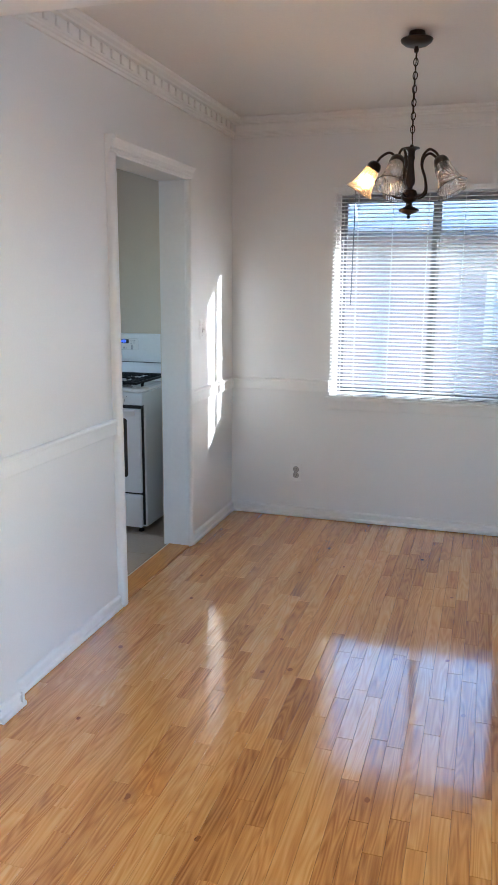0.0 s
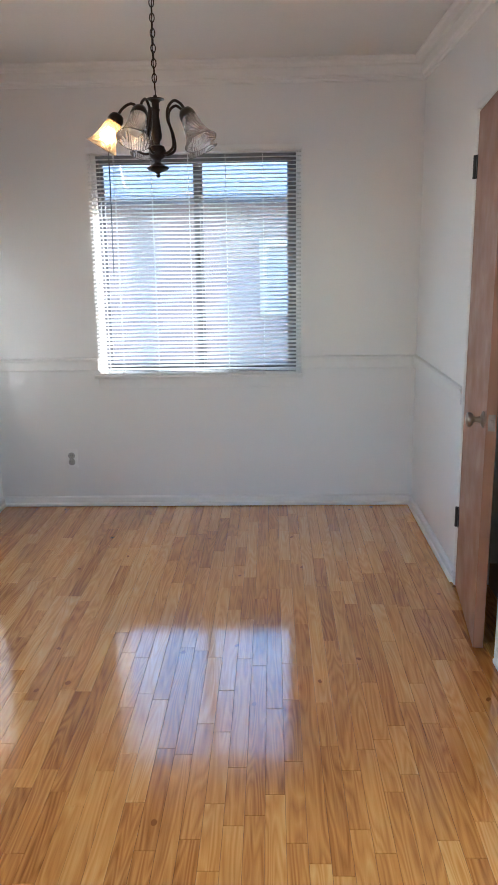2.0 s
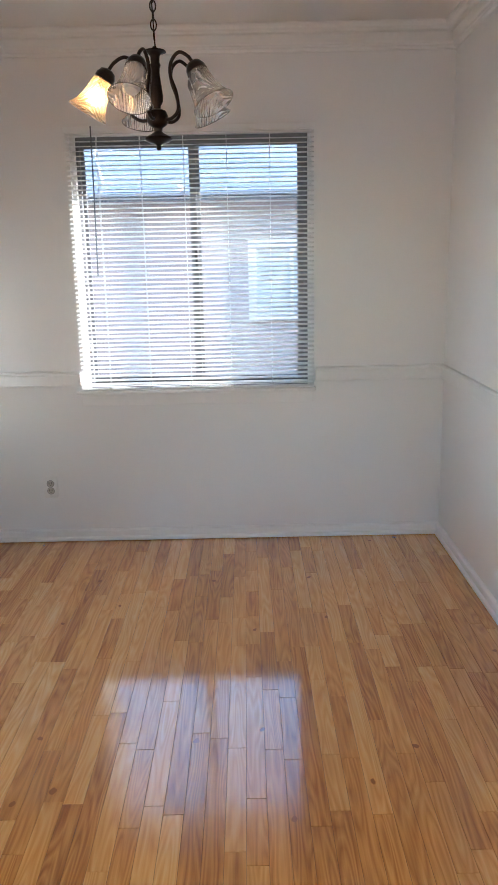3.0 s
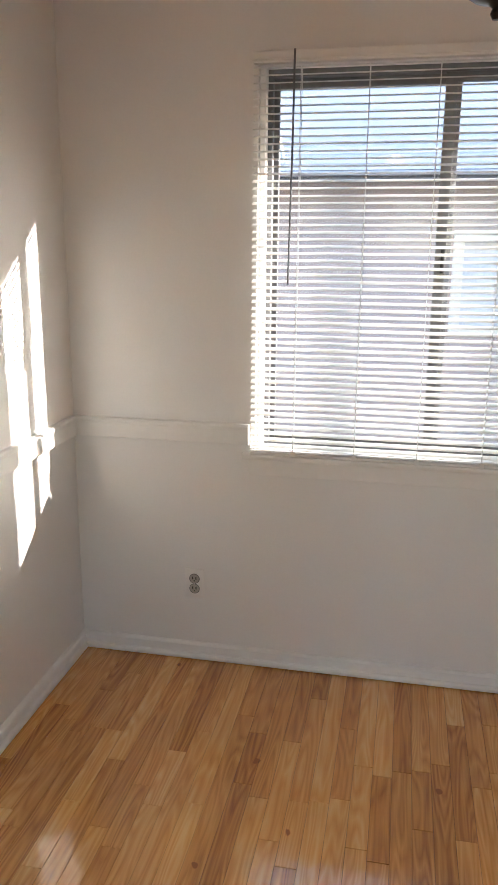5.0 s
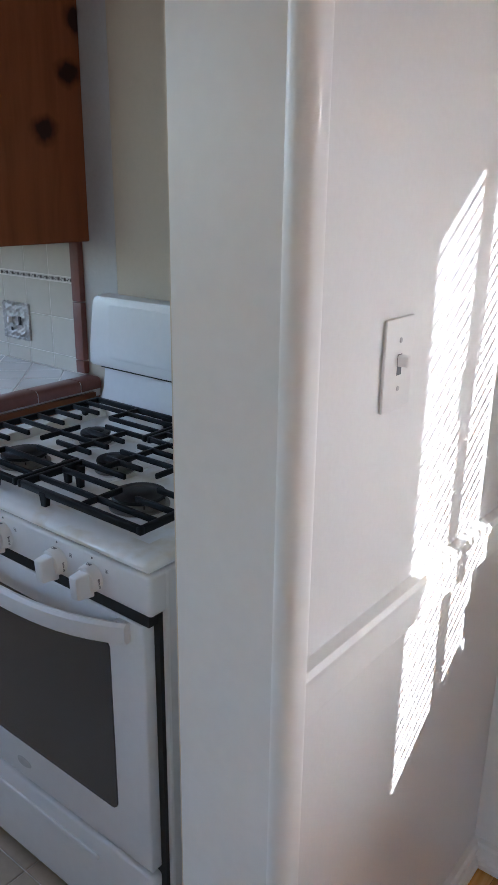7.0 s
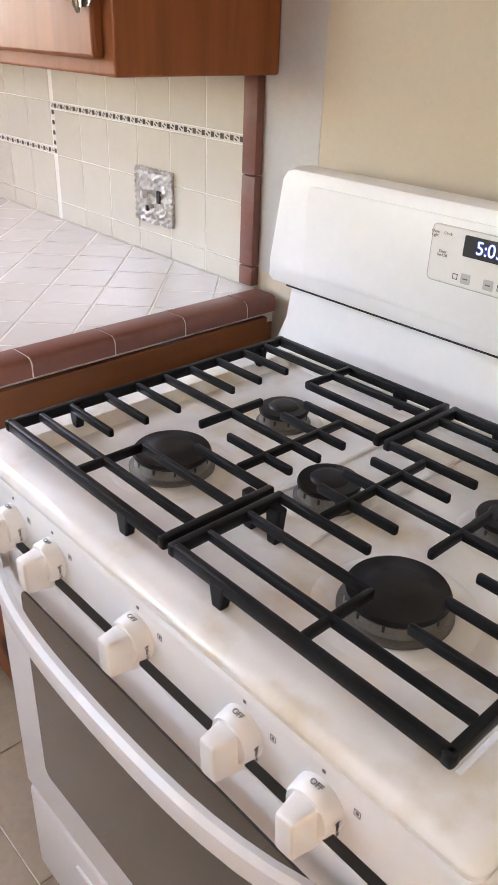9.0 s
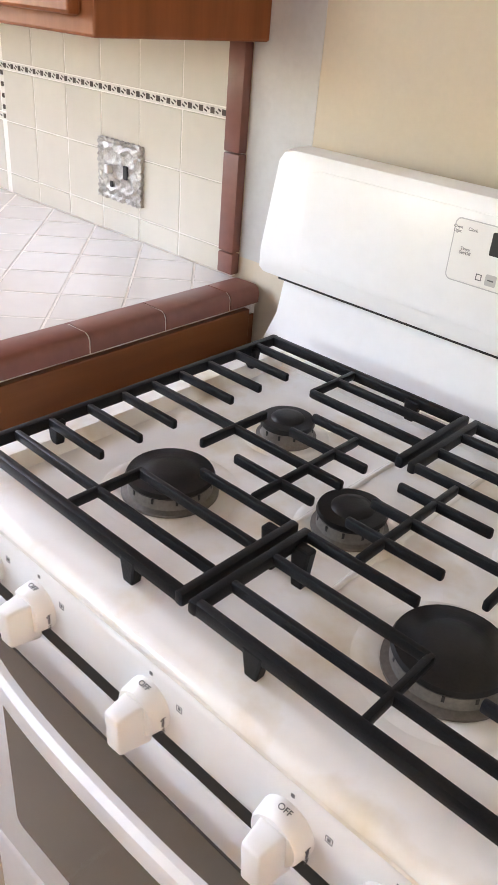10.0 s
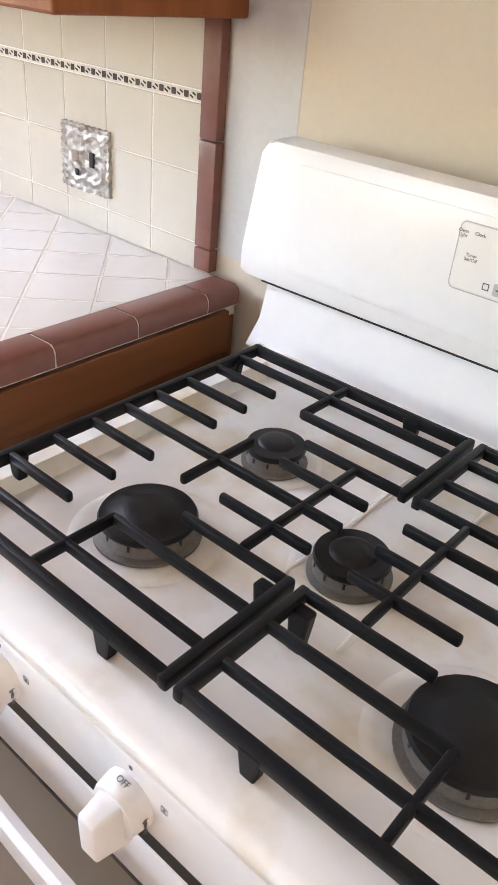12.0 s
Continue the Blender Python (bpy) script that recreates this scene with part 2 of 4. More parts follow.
M_GREY = pbr("grey_print", (0.13, 0.13, 0.14), 0.5, bump=0)
M_BTN = pbr("grey_button", (0.5, 0.5, 0.5), 0.45, bump=0)
M_LED = glow("blue_led", (0.1, 0.18, 1.0), 0.4)
M_TILE = pbr("ivory_wall_tile", (0.63, 0.59, 0.51), 0.18, vary=0.05, scale=7, fine=30, bump=0.06, rand=0.5, dist=0.004)
M_CTILE = pbr("ivory_counter_tile", (0.78, 0.75, 0.71), 0.2, vary=0.05, scale=7, fine=30, bump=0.06, rand=0.5, dist=0.004)
M_GROUT = pbr("grout", (0.82, 0.79, 0.73), 0.85, vary=0.15, scale=12, fine=300, bump=0.2)
M_BRICKTRIM = pbr("oxblood_tile", (0.2, 0.075, 0.055), 0.38, vary=0.18, scale=14, fine=60, bump=0.06, rand=0.4)
M_MOSAIC = pbr("mosaic_dark", (0.1, 0.088, 0.08), 0.2, vary=0.3, rand=0.6)
M_MOSLIGHT = pbr("mosaic_light", (0.66, 0.63, 0.57), 0.3, vary=0.06)
M_PEWTER = pbr("pewter", (0.42, 0.4, 0.37), 0.45, metal=0.8, vary=0.3, scale=60, fine=300, bump=0.3)
M_CHROME = pbr("antique_nickel", (0.32, 0.3, 0.28), 0.24, metal=1.0, vary=0.08, scale=40, bump=0.02)
M_KTILE = pbr("kitchen_floor_tile", (0.4, 0.33, 0.24), 0.4, vary=0.16, scale=10, fine=70, bump=0.15, rand=0.5)
M_SLAT = pbr("white_slat", (0.8, 0.8, 0.79), 0.38, vary=0.02, scale=3, fine=40, bump=0.0)
M_ALU = pbr("weathered_aluminium", (0.17, 0.175, 0.185), 0.42, metal=0.5, vary=0.12, scale=20, bump=0.05)
M_PANE = glass("clear_pane", 0.0)
M_SHADE = glass("ribbed_glass_shade", 0.09, (0.97, 0.96, 0.95), ribs=True)
# lit copy of the clear shade glass: the bulb's amber glow is in the tint
M_SHADE_GLOWTINT = glass("shade_tinted_as_lit", 0.12, (1.0, 0.84, 0.6), ribs=True, milk=0.26)
# dark look of a thick clear glass edge, put into the colour
M_RIMDARK = pbr("rim_painted_dark", (0.07, 0.065, 0.06), 0.12, bump=0)
M_RECEPT = pbr("ivory_receptacle", (0.42, 0.39, 0.35), 0.35, bump=0)
M_BULB = glow("warm_bulb", (1.0, 0.56, 0.23), 5.0)
M_STUCCO = pbr("pink_stucco", (0.36, 0.305, 0.3), 0.85, vary=0.08, scale=2, fine=90, bump=0.4, dist=0.006)
M_FASCIA = pbr("dark_fascia", (0.09, 0.09, 0.1), 0.6)
M_ROOF = pbr("roof_shingle", (0.36, 0.355, 0.375), 0.85, vary=0.2, scale=2, fine=60, bump=0.4, rand=0.4, dist=0.006)
M_CURTAIN = pbr("curtained_glass", (0.5, 0.53, 0.58), 0.15, vary=0.08, scale=3, coat=0.5)
M_GROUND = pbr("ground_concrete", (0.2, 0.19, 0.175), 0.9, vary=0.15, scale=0.6, fine=30, bump=0.3, dist=0.01)
M_SIDING = pbr("eave_paint", (0.6, 0.57, 0.52), 0.7)

# ---------------------------------------------------------------- mesh helpers


def box(bm, x0, x1, y0, y1, z0, z1, bevel=0.0, seg=2):
    r = bmesh.ops.create_cube(bm, size=1.0, matrix=Matrix.Translation(((x0 + x1) / 2, (y0 + y1) / 2, (z0 + z1) / 2)) @ Matrix.Diagonal((x1 - x0, y1 - y0, z1 - z0, 1)))
    if bevel:
        edges = list({e for v in r["verts"] for e in v.link_edges})
        bmesh.ops.bevel(bm, geom=edges, offset=bevel, segments=seg, profile=0.5, affect="EDGES")
    return bm


def boxed(*a, **k):
    return box(bmesh.new(), *a, **k)


def lathe(profile, n=24, m=None, bm=None):
    """Turned solid from (radius, height) pairs."""
    bm = bm or bmesh.new()
    m = m or Matrix()
    rings = []
    for r, z in profile:
        if r < 1e-6:
            rings.append([bm.verts.new(m @ Vector((0, 0, z)))])
        else:
            rings.append([bm.verts.new(m @ Vector((r * math.cos(2 * math.pi * i / n), r * math.sin(2 * math.pi * i / n), z))) for i in range(n)])
    for a, b in zip(rings, rings[1:]):
        for i in range(n):
            j = (i + 1) % n
            f = [a[i % len(a)], a[j % len(a)], b[j % len(b)], b[i % len(b)]]
            f = list(dict.fromkeys(f))
            if len(f) > 2:
                bm.faces.new(f)
    return bm


def tube(points, radius, n=10, bm=None, closed=False, steps=6):
    """Round bar along a smooth line through points."""
    bm = bm or bmesh.new()
    p = [Vector(q) for q in points]
    path = []
    cnt = len(p)
    last = cnt if closed else cnt - 1
    for i in range(last):
        if closed:
            a, b, c, d = p[i - 1], p[i], p[(i + 1) % cnt], p[(i + 2) % cnt]
        else:
            a, b, c, d = p[max(i - 1, 0)], p[i], p[i + 1], p[min(i + 2, cnt - 1)]
        for s in range(steps):
            t = s / steps
            path.append(0.5 * ((2 * b) + (c - a) * t + (2 * a - 5 * b + 4 * c - d) * t * t + (3 * b - a - 3 * c + d) * t ** 3))
    if not closed:
        path.append(p[-1])
    rings, up = [], None
    k = len(path)
    for i, q in enumerate(path):
        if closed:
            t = (path[(i + 1) % k] - path[i - 1]).normalized()
        else:
            t = (path[min(i + 1, k - 1)] - path[max(i - 1, 0)]).normalized()
        if up is None:
            up = t.orthogonal().normalized()
        up = (up - t * up.dot(t)).normalized()
        side = t.cross(up)
        r = radius(i / (k - 1)) if callable(radius) else radius
        rings.append([bm.verts.new(q + r * (up * math.cos(2 * math.pi * j / n) + side * math.sin(2 * math.pi * j / n))) for j in range(n)])
    pairs = list(zip(rings, rings[1:])) + ([(rings[-1], rings[0])] if closed else [])
    for a, b in pairs:
        for j in range(n):
            bm.faces.new((a[j], a[(j + 1) % n], b[(j + 1) % n], b[j]))
    if not closed:
        bm.faces.new(rings[0][::-1])
        bm.faces.new(rings[-1])
    return bm


def moulding(profile, start, end, out, bm=None):
    """A run of moulding: profile of (out, up) pairs swept from start to end; out is the unit way from the wall."""
    bm = bm or bmesh.new()
    s, e, o = Vector(start), Vector(end), Vector(out)
    rows = [[bm.verts.new(q + o * a + Vector((0, 0, b))) for a, b in profile] for q in (s, e)]
    k = len(profile)
    for i in range(k):
        bm.faces.new((rows[0][i], rows[0][(i + 1) % k], rows[1][(i + 1) % k], rows[1][i]))
    bm.faces.new(rows[0][::-1])
    bm.faces.new(rows[1])
    bmesh.ops.recalc_face_normals(bm, faces=bm.faces)
    return bm


def plate(outline, y0, y1, bm=None, bevel=0.0):
    """A solid whose outline of (x, z) pairs is pushed from y0 to y1."""
    bm = bm or bmesh.new()
    f = bm.faces.new([bm.verts.new((x, y0, z)) for x, z in outline])
    r = bmesh.ops.extrude_face_region(bm, geom=[f])
    vs = [v for v in r["geom"] if isinstance(v, bmesh.types.BMVert)]
    bmesh.ops.translate(bm, verts=vs, vec=(0, y1 - y0, 0))
    bmesh.ops.recalc_face_normals(bm, faces=bm.faces)
    if bevel:
        bmesh.ops.bevel(bm, geom=[e for e in bm.edges if abs(e.verts[0].co.y - y0) < 1e-5 and abs(e.verts[1].co.y - y0) < 1e-5], offset=bevel, segments=2, profile=0.5, affect="EDGES")
    return bm


def rounded(x0, x1, z0, z1, r, n=6):
    out = []
    for cx, cz, a in ((x1 - r, z1 - r, 0), (x0 + r, z1 - r, 90), (x0 + r, z0 + r, 180), (x1 - r, z0 + r, 270)):
        for i in range(n + 1):
            t = radians(a + 90 * i / n)
            out.append((cx + r * math.cos(t), cz + r * math.sin(t)))
    return out


def mesh_of(name, bm, material, smooth=False):
    me = bpy.data.meshes.new(name)
    bm.to_mesh(me)
    bm.free()
    me.materials.append(material)
    if smooth:
        me.polygons.foreach_set("use_smooth", [True] * len(me.polygons))
        me.set_sharp_from_angle(angle=radians(38))
    return me


def thing(name, label, category, base=(0, 0, 0), group="", kind=""):
    ob = new(name)
    ob.location = base
    ob.empty_display_size = 0.1
    return tagged(ob, label, category, group, kind)


def part(name, bm, material, parent, label="", smooth=False):
    """One mesh under a thing or part, given in the thing's parent space with its base subtracted."""
    ob = new(name, mesh_of(name, bm, material, smooth))
    ob.parent = parent
    top = parent
    while top.parent:
        top = top.parent
    if parent.type == "EMPTY":
        ob.matrix_parent_inverse = Matrix.Translation(parent.location).inverted()
    if label:
        tagged(ob, label)
    return ob


def solid(name, bm, material, label, category, kind="", smooth=False, group=""):
    """A thing or piece of the setting that is one mesh."""
    return tagged(new(name, mesh_of(name, bm, material, smooth)), label, category, group, kind)


def slab(w, l, t, c):
    """A thin piece with chamfered top edges, top at z = 0."""
    me = bpy.data.meshes.new("piece")
    a, b = w / 2, l / 2
    v = []
    for x, y, z in ((a, b, -t), (a, b, -c), (a - c, b - c, 0)):
        v += [(-x, -y, z), (x, -y, z), (x, y, z), (-x, y, z)]
    f = [(8, 9, 10, 11)]
    for k in (0, 4):
        for i in range(4):
            j = (i + 1) % 4
            f.append((k + i, k + j, k + j + 4, k + i + 4))
    me.from_pydata(v, [], f)
    return me


def piece(name, me, parent, loc, rot=(0, 0, 0)):
    ob = new(name, me)
    ob.parent = parent
    ob.location, ob.rotation_euler = loc, rot
    return ob


def lettering(name, text, size, material, parent, m, depth=0.0004):
    """Raised letters, at the pose m, facing its +z."""
    cu = bpy.data.curves.new("letters", "FONT")
    cu.body, cu.size, cu.extrude = text, size, depth
    cu.align_x = cu.align_y = "CENTER"
    tmp = bpy.data.objects.new("letters", cu)
    scene.collection.objects.link(tmp)
    me = bpy.data.meshes.new_from_object(tmp)
    bpy.data.objects.remove(tmp)
    me.transform(m)
    me.materials.append(material)
    ob = new(name, me)
    ob.parent = parent
    if parent.type == "EMPTY":
        ob.matrix_parent_inverse = Matrix.Translation(parent.location).inverted()
    return ob

# ---------------------------------------------------------------- structure
XW, XE, YN, CEIL = -1.845, 0.651, 6.87, 2.486   # dining room: west, east, north wall faces, ceiling
XK, YK, YS = -2.0, 6.905, 4.3               # kitchen side of the partition, kitchen north wall, south partition
DY0, DY1, DZ = 5.238, 6.094, 2.052              # kitchen doorway
WX0, WX1, WZ0, WZ1 = -1.181, -0.027, 0.807, 2.047  # dining window
KX0 = -4.6                                    # kitchen west wall


def wall(name, label, *boxes, material=M_WALL):
    bm = bmesh.new()
    for b in boxes:
        box(bm, *b)
    return solid(name, bm, material, label, "wall", "structure")


wall("wall_north", "off-white painted plaster wall with a window opening",
     (XK, WX0, YN, 6.985, 0, CEIL), (WX1, 0.8, YN, 6.985, 0, CEIL), (WX0, WX1, YN, 6.985, 0, WZ0), (WX0, WX1, YN, 6.985, WZ1, CEIL))
wall("wall_west", "off-white painted plaster wall with a kitchen doorway",
     (XK + 0.003, XW, 4.18, DY0, 0, CEIL), (XK + 0.003, XW, DY1, YN, 0, CEIL), (XK + 0.003, XW, DY0, DY1, DZ, CEIL))
wall("wall_kitchen_east", "cream painted kitchen wall beside the doorway",
     (XK - 0.004, XK + 0.003, 4.42, DY0, 0, CEIL), (XK - 0.004, XK + 0.003, DY1, YK, 0, CEIL), (XK - 0.004, XK + 0.003, DY0, DY1, DZ, CEIL), material=M_KWALL)
wall("wall_east", "off-white painted plaster wall with a closet doorway",
     (XE, 0.8, 4.18, 5.04, 0, CEIL), (XE, 0.8, 5.7, YN, 0, CEIL), (XE, 0.8, 5.04, 5.7, 2.035, CEIL))
wall("wall_south", "white cased opening between living and dining rooms",
     (-1.797, 0.62, 4.18, YS, 2.285, CEIL), (XW, -1.797, 4.18, YS, 0, CEIL), (0.62, XE, 4.18, YS, 0, CEIL),
     (-2.75, XK, 4.18, YS - 0.003, 0, CEIL), (0.8, 2.75, 4.18, YS, 0, CEIL))
wall("wall_kitchen_north", "cream painted kitchen wall behind the stove", (KX0, XK, YK, 7.02, 0, CEIL), material=M_KWALL)
wall("wall_kitchen_west", "cream painted kitchen wall with a window",
     (KX0 - 0.15, KX0, 4.3, 5.5, 0, CEIL), (KX0 - 0.15, KX0, 6.55, 7.02, 0, CEIL), (KX0 - 0.15, KX0, 5.5, 6.55, 0, 1.24), (KX0 - 0.15, KX0, 5.5, 6.55, 2.29, CEIL), material=M_KWALL)
wall("wall_kitchen_south", "cream painted kitchen wall with a window",
     (KX0, -4.4, YS, 4.42, 0, CEIL), (-3.4, XK, YS, 4.42, 0, CEIL), (-4.4, -3.4, YS, 4.42, 0, 1.05), (-4.4, -3.4, YS, 4.42, 2.05, CEIL), material=M_KWALL)
wall("wall_living_west", "white living room wall", (-2.75, -2.6, -0.7, 4.18, 0, CEIL))
wall("wall_living_east", "white living room wall with a window",
     (2.6, 2.75, -0.7, 2.3, 0, CEIL), (2.6, 2.75, 4.0, 4.18, 0, CEIL), (2.6, 2.75, 2.3, 4.0, 0, 0.75), (2.6, 2.75, 2.3, 4.0, 2.15, CEIL))
wall("wall_living_south", "white living room wall with a window",
     (-2.75, -1.0, -0.85, -0.7, 0, CEIL), (1.4, 2.75, -0.85, -0.7, 0, CEIL), (-1.0, 1.4, -0.85, -0.7, 0, 0.75), (-1.0, 1.4, -0.85, -0.7, 2.15, CEIL))
wall("wall_closet", "unlit closet walls", (0.8, 1.5, 4.8, 4.9, 0, CEIL), (0.8, 1.5, 5.95, 6.05, 0, CEIL), (1.5, 1.6, 4.8, 6.05, 0, CEIL))
solid("ceiling", boxed(KX0 - 0.15, 2.75, -0.85, 7.02, CEIL, 2.62), M_CEIL, "off-white painted plaster ceiling", "ceiling", "structure")
solid("roof_eave", boxed(-6, 9, 6.985, 7.6, 2.29, 2.62), M_SIDING, "painted roof eave outside the window", "eave", "structure")

# crown with dentils, base, chair rail
CROWN = [(0, 0), (0.012, 0), (0.014, 0.014), (0.02, 0.018), (0.022, 0.026), (0.028, 0.03), (0.03, 0.036), (0.03, 0.082), (0.046, 0.086), (0.05, 0.094), (0.064, 0.102), (0.068, 0.112), (0.075, 0.118), (0.075, 0.128), (0, 0.128)]
CROWN = [(a, b * 0.86) for a, b in CROWN]
CZ = CEIL - 0.11
crown = thing("trim_crown", "white painted crown moulding with dentils under the ceiling", "moulding", (0, 0, CZ), kind="structure")
part("crown_run", moulding(CROWN, (XW, YN, CZ), (XE, YN, CZ), (0, -1, 0)), M_TRIM, crown)
part("crown_run", moulding(CROWN, (XW, YS, CZ), (XW, YN, CZ), (1, 0, 0)), M_TRIM, crown)
part("crown_run", moulding(CROWN, (XE, YS, CZ), (XE, YN, CZ), (-1, 0, 0)), M_TRIM, crown)
dm = mesh_of("dentil", boxed(-0.015, 0.015, -0.004, 0.011, 0, 0.037, bevel=0.002, seg=1), M_TRIM)
y = YS + 0.075
while y < YN - 0.05:
    piece("dentil", dm, crown, (XW + 0.028, y, 0.032), (0, 0, radians(-90)))
    y += 0.085

BASE = [(0, 0.004), (0.024, 0.004), (0.024, 0.014), (0.02, 0.021), (0.013, 0.024), (0.0125, 0.026), (0.0125, 0.049), (0.017, 0.051), (0.017, 0.056), (0.011, 0.062), (0, 0.064)]


def base_run(a, b, out):
    return moulding(BASE, a, b, out)


base = thing("baseboard", "white painted baseboard along the dining room walls", "baseboard", kind="structure")
part("base_run", base_run((XW, YN, 0), (XE, YN, 0), (0, -1, 0)), M_TRIM, base)
part("base_run", base_run((XW, DY1 + 0.022, 0), (XW, YN, 0), (1, 0, 0)), M_TRIM, base)
part("base_run", base_run((XW, YS, 0), (XW, DY0 - 0.044, 0), (1, 0, 0)), M_TRIM, base)
part("base_run", base_run((XE, 5.725, 0), (XE, YN, 0), (-1, 0, 0)), M_TRIM, base)
part("base_run", base_run((XE, YS, 0), (XE, 5.013, 0), (-1, 0, 0)), M_TRIM, base)
part("base_return", base_run((XW, YS, 0), (-1.775, YS, 0), (0, 1, 0)), M_TRIM, base)
part("base_return", base_run((-1.797, 4.18, 0), (-1.797, YS + 0.02, 0), (1, 0, 0)), M_TRIM, base)

RAIL = [(0, 0), (0.016, 0), (0.0175, 0.003), (0.0175, 0.052), (0.021, 0.055), (0.022, 0.063), (0.017, 0.07), (0, 0.071)]
rail = thing("trim_chair_rail", "white painted chair rail around the dining room", "chair rail", (0, 0, 0.838), kind="structure")
for a, b, o in (((XW, YS, 0.838), (XW, DY0 - 0.044, 0.838), (1, 0, 0)), ((XW, DY1 + 0.02, 0.838), (XW, YN, 0.838), (1, 0, 0)),
                ((XW, YN, 0.838), (WX0 - 0.02, YN, 0.838), (0, -1, 0)), ((WX1 + 0.02, YN, 0.838), (XE, YN, 0.838), (0, -1, 0)),
                ((XE, 5.722, 0.838), (XE, YN, 0.838), (-1, 0, 0))):
    part("rail_run", moulding(RAIL, a, b, o), M_TRIM, rail)

# kitchen doorway: jambs, rounded edge strips, head moulding, saddle
frame1 = thing("door_frame_1", "white painted cased doorway into the kitchen", "door frame", (XW, (DY0 + DY1) / 2, 0), kind="structure")
part("jamb", boxed(XK + 0.0, XW + 0.004, DY1 - 0.002, DY1 + 0.02, 0, DZ - 0.012), M_TRIM, frame1)
part("jamb", boxed(XK - 0.006, XW + 0.004, DY0 - 0.02, DY0 + 0.002, 0, DZ - 0.012), M_TRIM, frame1)
part("head_jamb", boxed(XK - 0.006, XW + 0.004, DY0 - 0.02, DY1 + 0.02, DZ - 0.012, DZ + 0.008), M_TRIM, frame1)


def strip(y0, y1, x0, x1, z1):
    return boxed(x0, x1, y0, y1, 0, z1, bevel=0.0165, seg=5)


part("edge_strip", strip(DY1 - 0.008, DY1 + 0.034, XW - 0.012, XW + 0.024, DZ), M_TRIM, frame1, smooth=True)
part("edge_strip", strip(DY0 - 0.045, DY0 + 0.003, XW - 0.016, XW + 0.034, DZ), M_TRIM, frame1, smooth=True)
HEAD = [(0, 0), (0.018, 0), (0.02, 0.01), (0.024, 0.012), (0.025, 0.022), (0.03, 0.026), (0.032, 0.04), (0.042, 0.056), (0.05, 0.062), (0.05, 0.076), (0, 0.078)]
part("head_moulding", moulding(HEAD, (XW, DY0 - 0.046, DZ - 0.014), (XW, DY1 + 0.036, DZ - 0.014), (1, 0, 0)), M_TRIM, frame1)
solid("threshold_1", boxed(XK + 0.03, XW, DY0 + 0.003, DY1 - 0.003, 0.0, 0.008, bevel=0.003), M_SADDLE, "worn oak saddle in the kitchen doorway", "threshold", "structure")

# closet doorway and door, ajar
frame2 = thing("door_frame_2", "white painted rounded edge of the closet doorway", "door frame", (XE, 5.4, 0), kind="structure")
part("edge_strip", boxed(XE - 0.014, XE + 0.02, 5.692, 5.722, 0, 2.035, bevel=0.01, seg=4), M_TRIM, frame2, smooth=True)
part("edge_strip", boxed(XE - 0.014, XE + 0.02, 5.014, 5.042, 0, 2.035, bevel=0.01, seg=4), M_TRIM, frame2, smooth=True)
part("head_strip", boxed(XE - 0.014, XE + 0.02, 5.014, 5.722, 2.03, 2.06, bevel=0.01, seg=4), M_TRIM, frame2, smooth=True)
HX, HY = 0.648, 5.688
door = thing("door_2", "brown wooden closet door standing slightly ajar", "door", (HX, HY, 0), kind="structure")
part("door_leaf", boxed(HX - 0.004, HX + 0.034, HY - 0.588, HY - 0.004, 0.012, 2.02, bevel=0.002), M_DOOR, door)
for hz in (0.335, 1.812):
    hinge = part("hinge", tube([(HX - 0.012, HY, hz - 0.045), (HX - 0.012, HY, hz + 0.045)], 0.008, bm=boxed(HX - 0.008, HX - 0.003, HY - 0.02, HY + 0.008, hz - 0.045, hz + 0.045, bevel=0.001)), M_BLACK, door, "black iron butt hinge")
KM = Matrix.Translation((HX - 0.004, HY - 0.53, 0.892)) @ Matrix.Rotation(radians(-90), 4, "Y")
knob = part("door_knob", lathe([(0, 0), (0.031, 0), (0.031, 0.004), (0.022, 0.01), (0.012, 0.013), (0.0105, 0.03), (0.014, 0.036), (0.024, 0.042), (0.0275, 0.05), (0.026, 0.058), (0.018, 0.063), (0, 0.064)], 28, KM), M_KNOBM, door, "aged nickel door knob", smooth=True)
lp = part("latch_plate", boxed(HX + 0.003, HX + 0.027, HY - 0.5895, HY - 0.5875, 0.862, 0.922, bevel=0.0006), M_KNOBM, door, "aged nickel latch plate on the door edge")
part("latch_bolt", boxed(HX + 0.008, HX + 0.022, HY - 0.597, HY - 0.589, 0.882, 0.902, bevel=0.002), M_KNOBM, lp)
door.rotation_euler = (0, 0, radians(-6.6))

# dining window: reveal, aluminium slider, sill and apron
win = thing("window_1", "aluminium sliding window with a white painted sill", "window", (WX0, YN, WZ0), kind="structure")
GY = 6.93
part("sill", boxed(WX0 - 0.043, WX1 + 0.022, YN - 0.034, GY + 0.003, 0.79, WZ0 + 0.002, bevel=0.006, seg=3), M_TRIM, win, smooth=True)
part("apron", boxed(WX0 - 0.02, WX1 + 0.008, YN - 0.014, YN, 0.732, 0.79, bevel=0.003), M_TRIM, win)
ln = boxed(WX0 + 0.001, WX0 + 0.02, 6.892, 6.984, WZ0 + 0.003, WZ1 - 0.001, bevel=0.002)
box(ln, WX1 - 0.014, WX1 - 0.001, 6.892, 6.984, WZ0 + 0.003, WZ1 - 0.001, bevel=0.002)
box(ln, WX0 + 0.02, WX1 - 0.014, 6.892, 6.984, WZ1 - 0.013, WZ1 - 0.001, bevel=0.002)
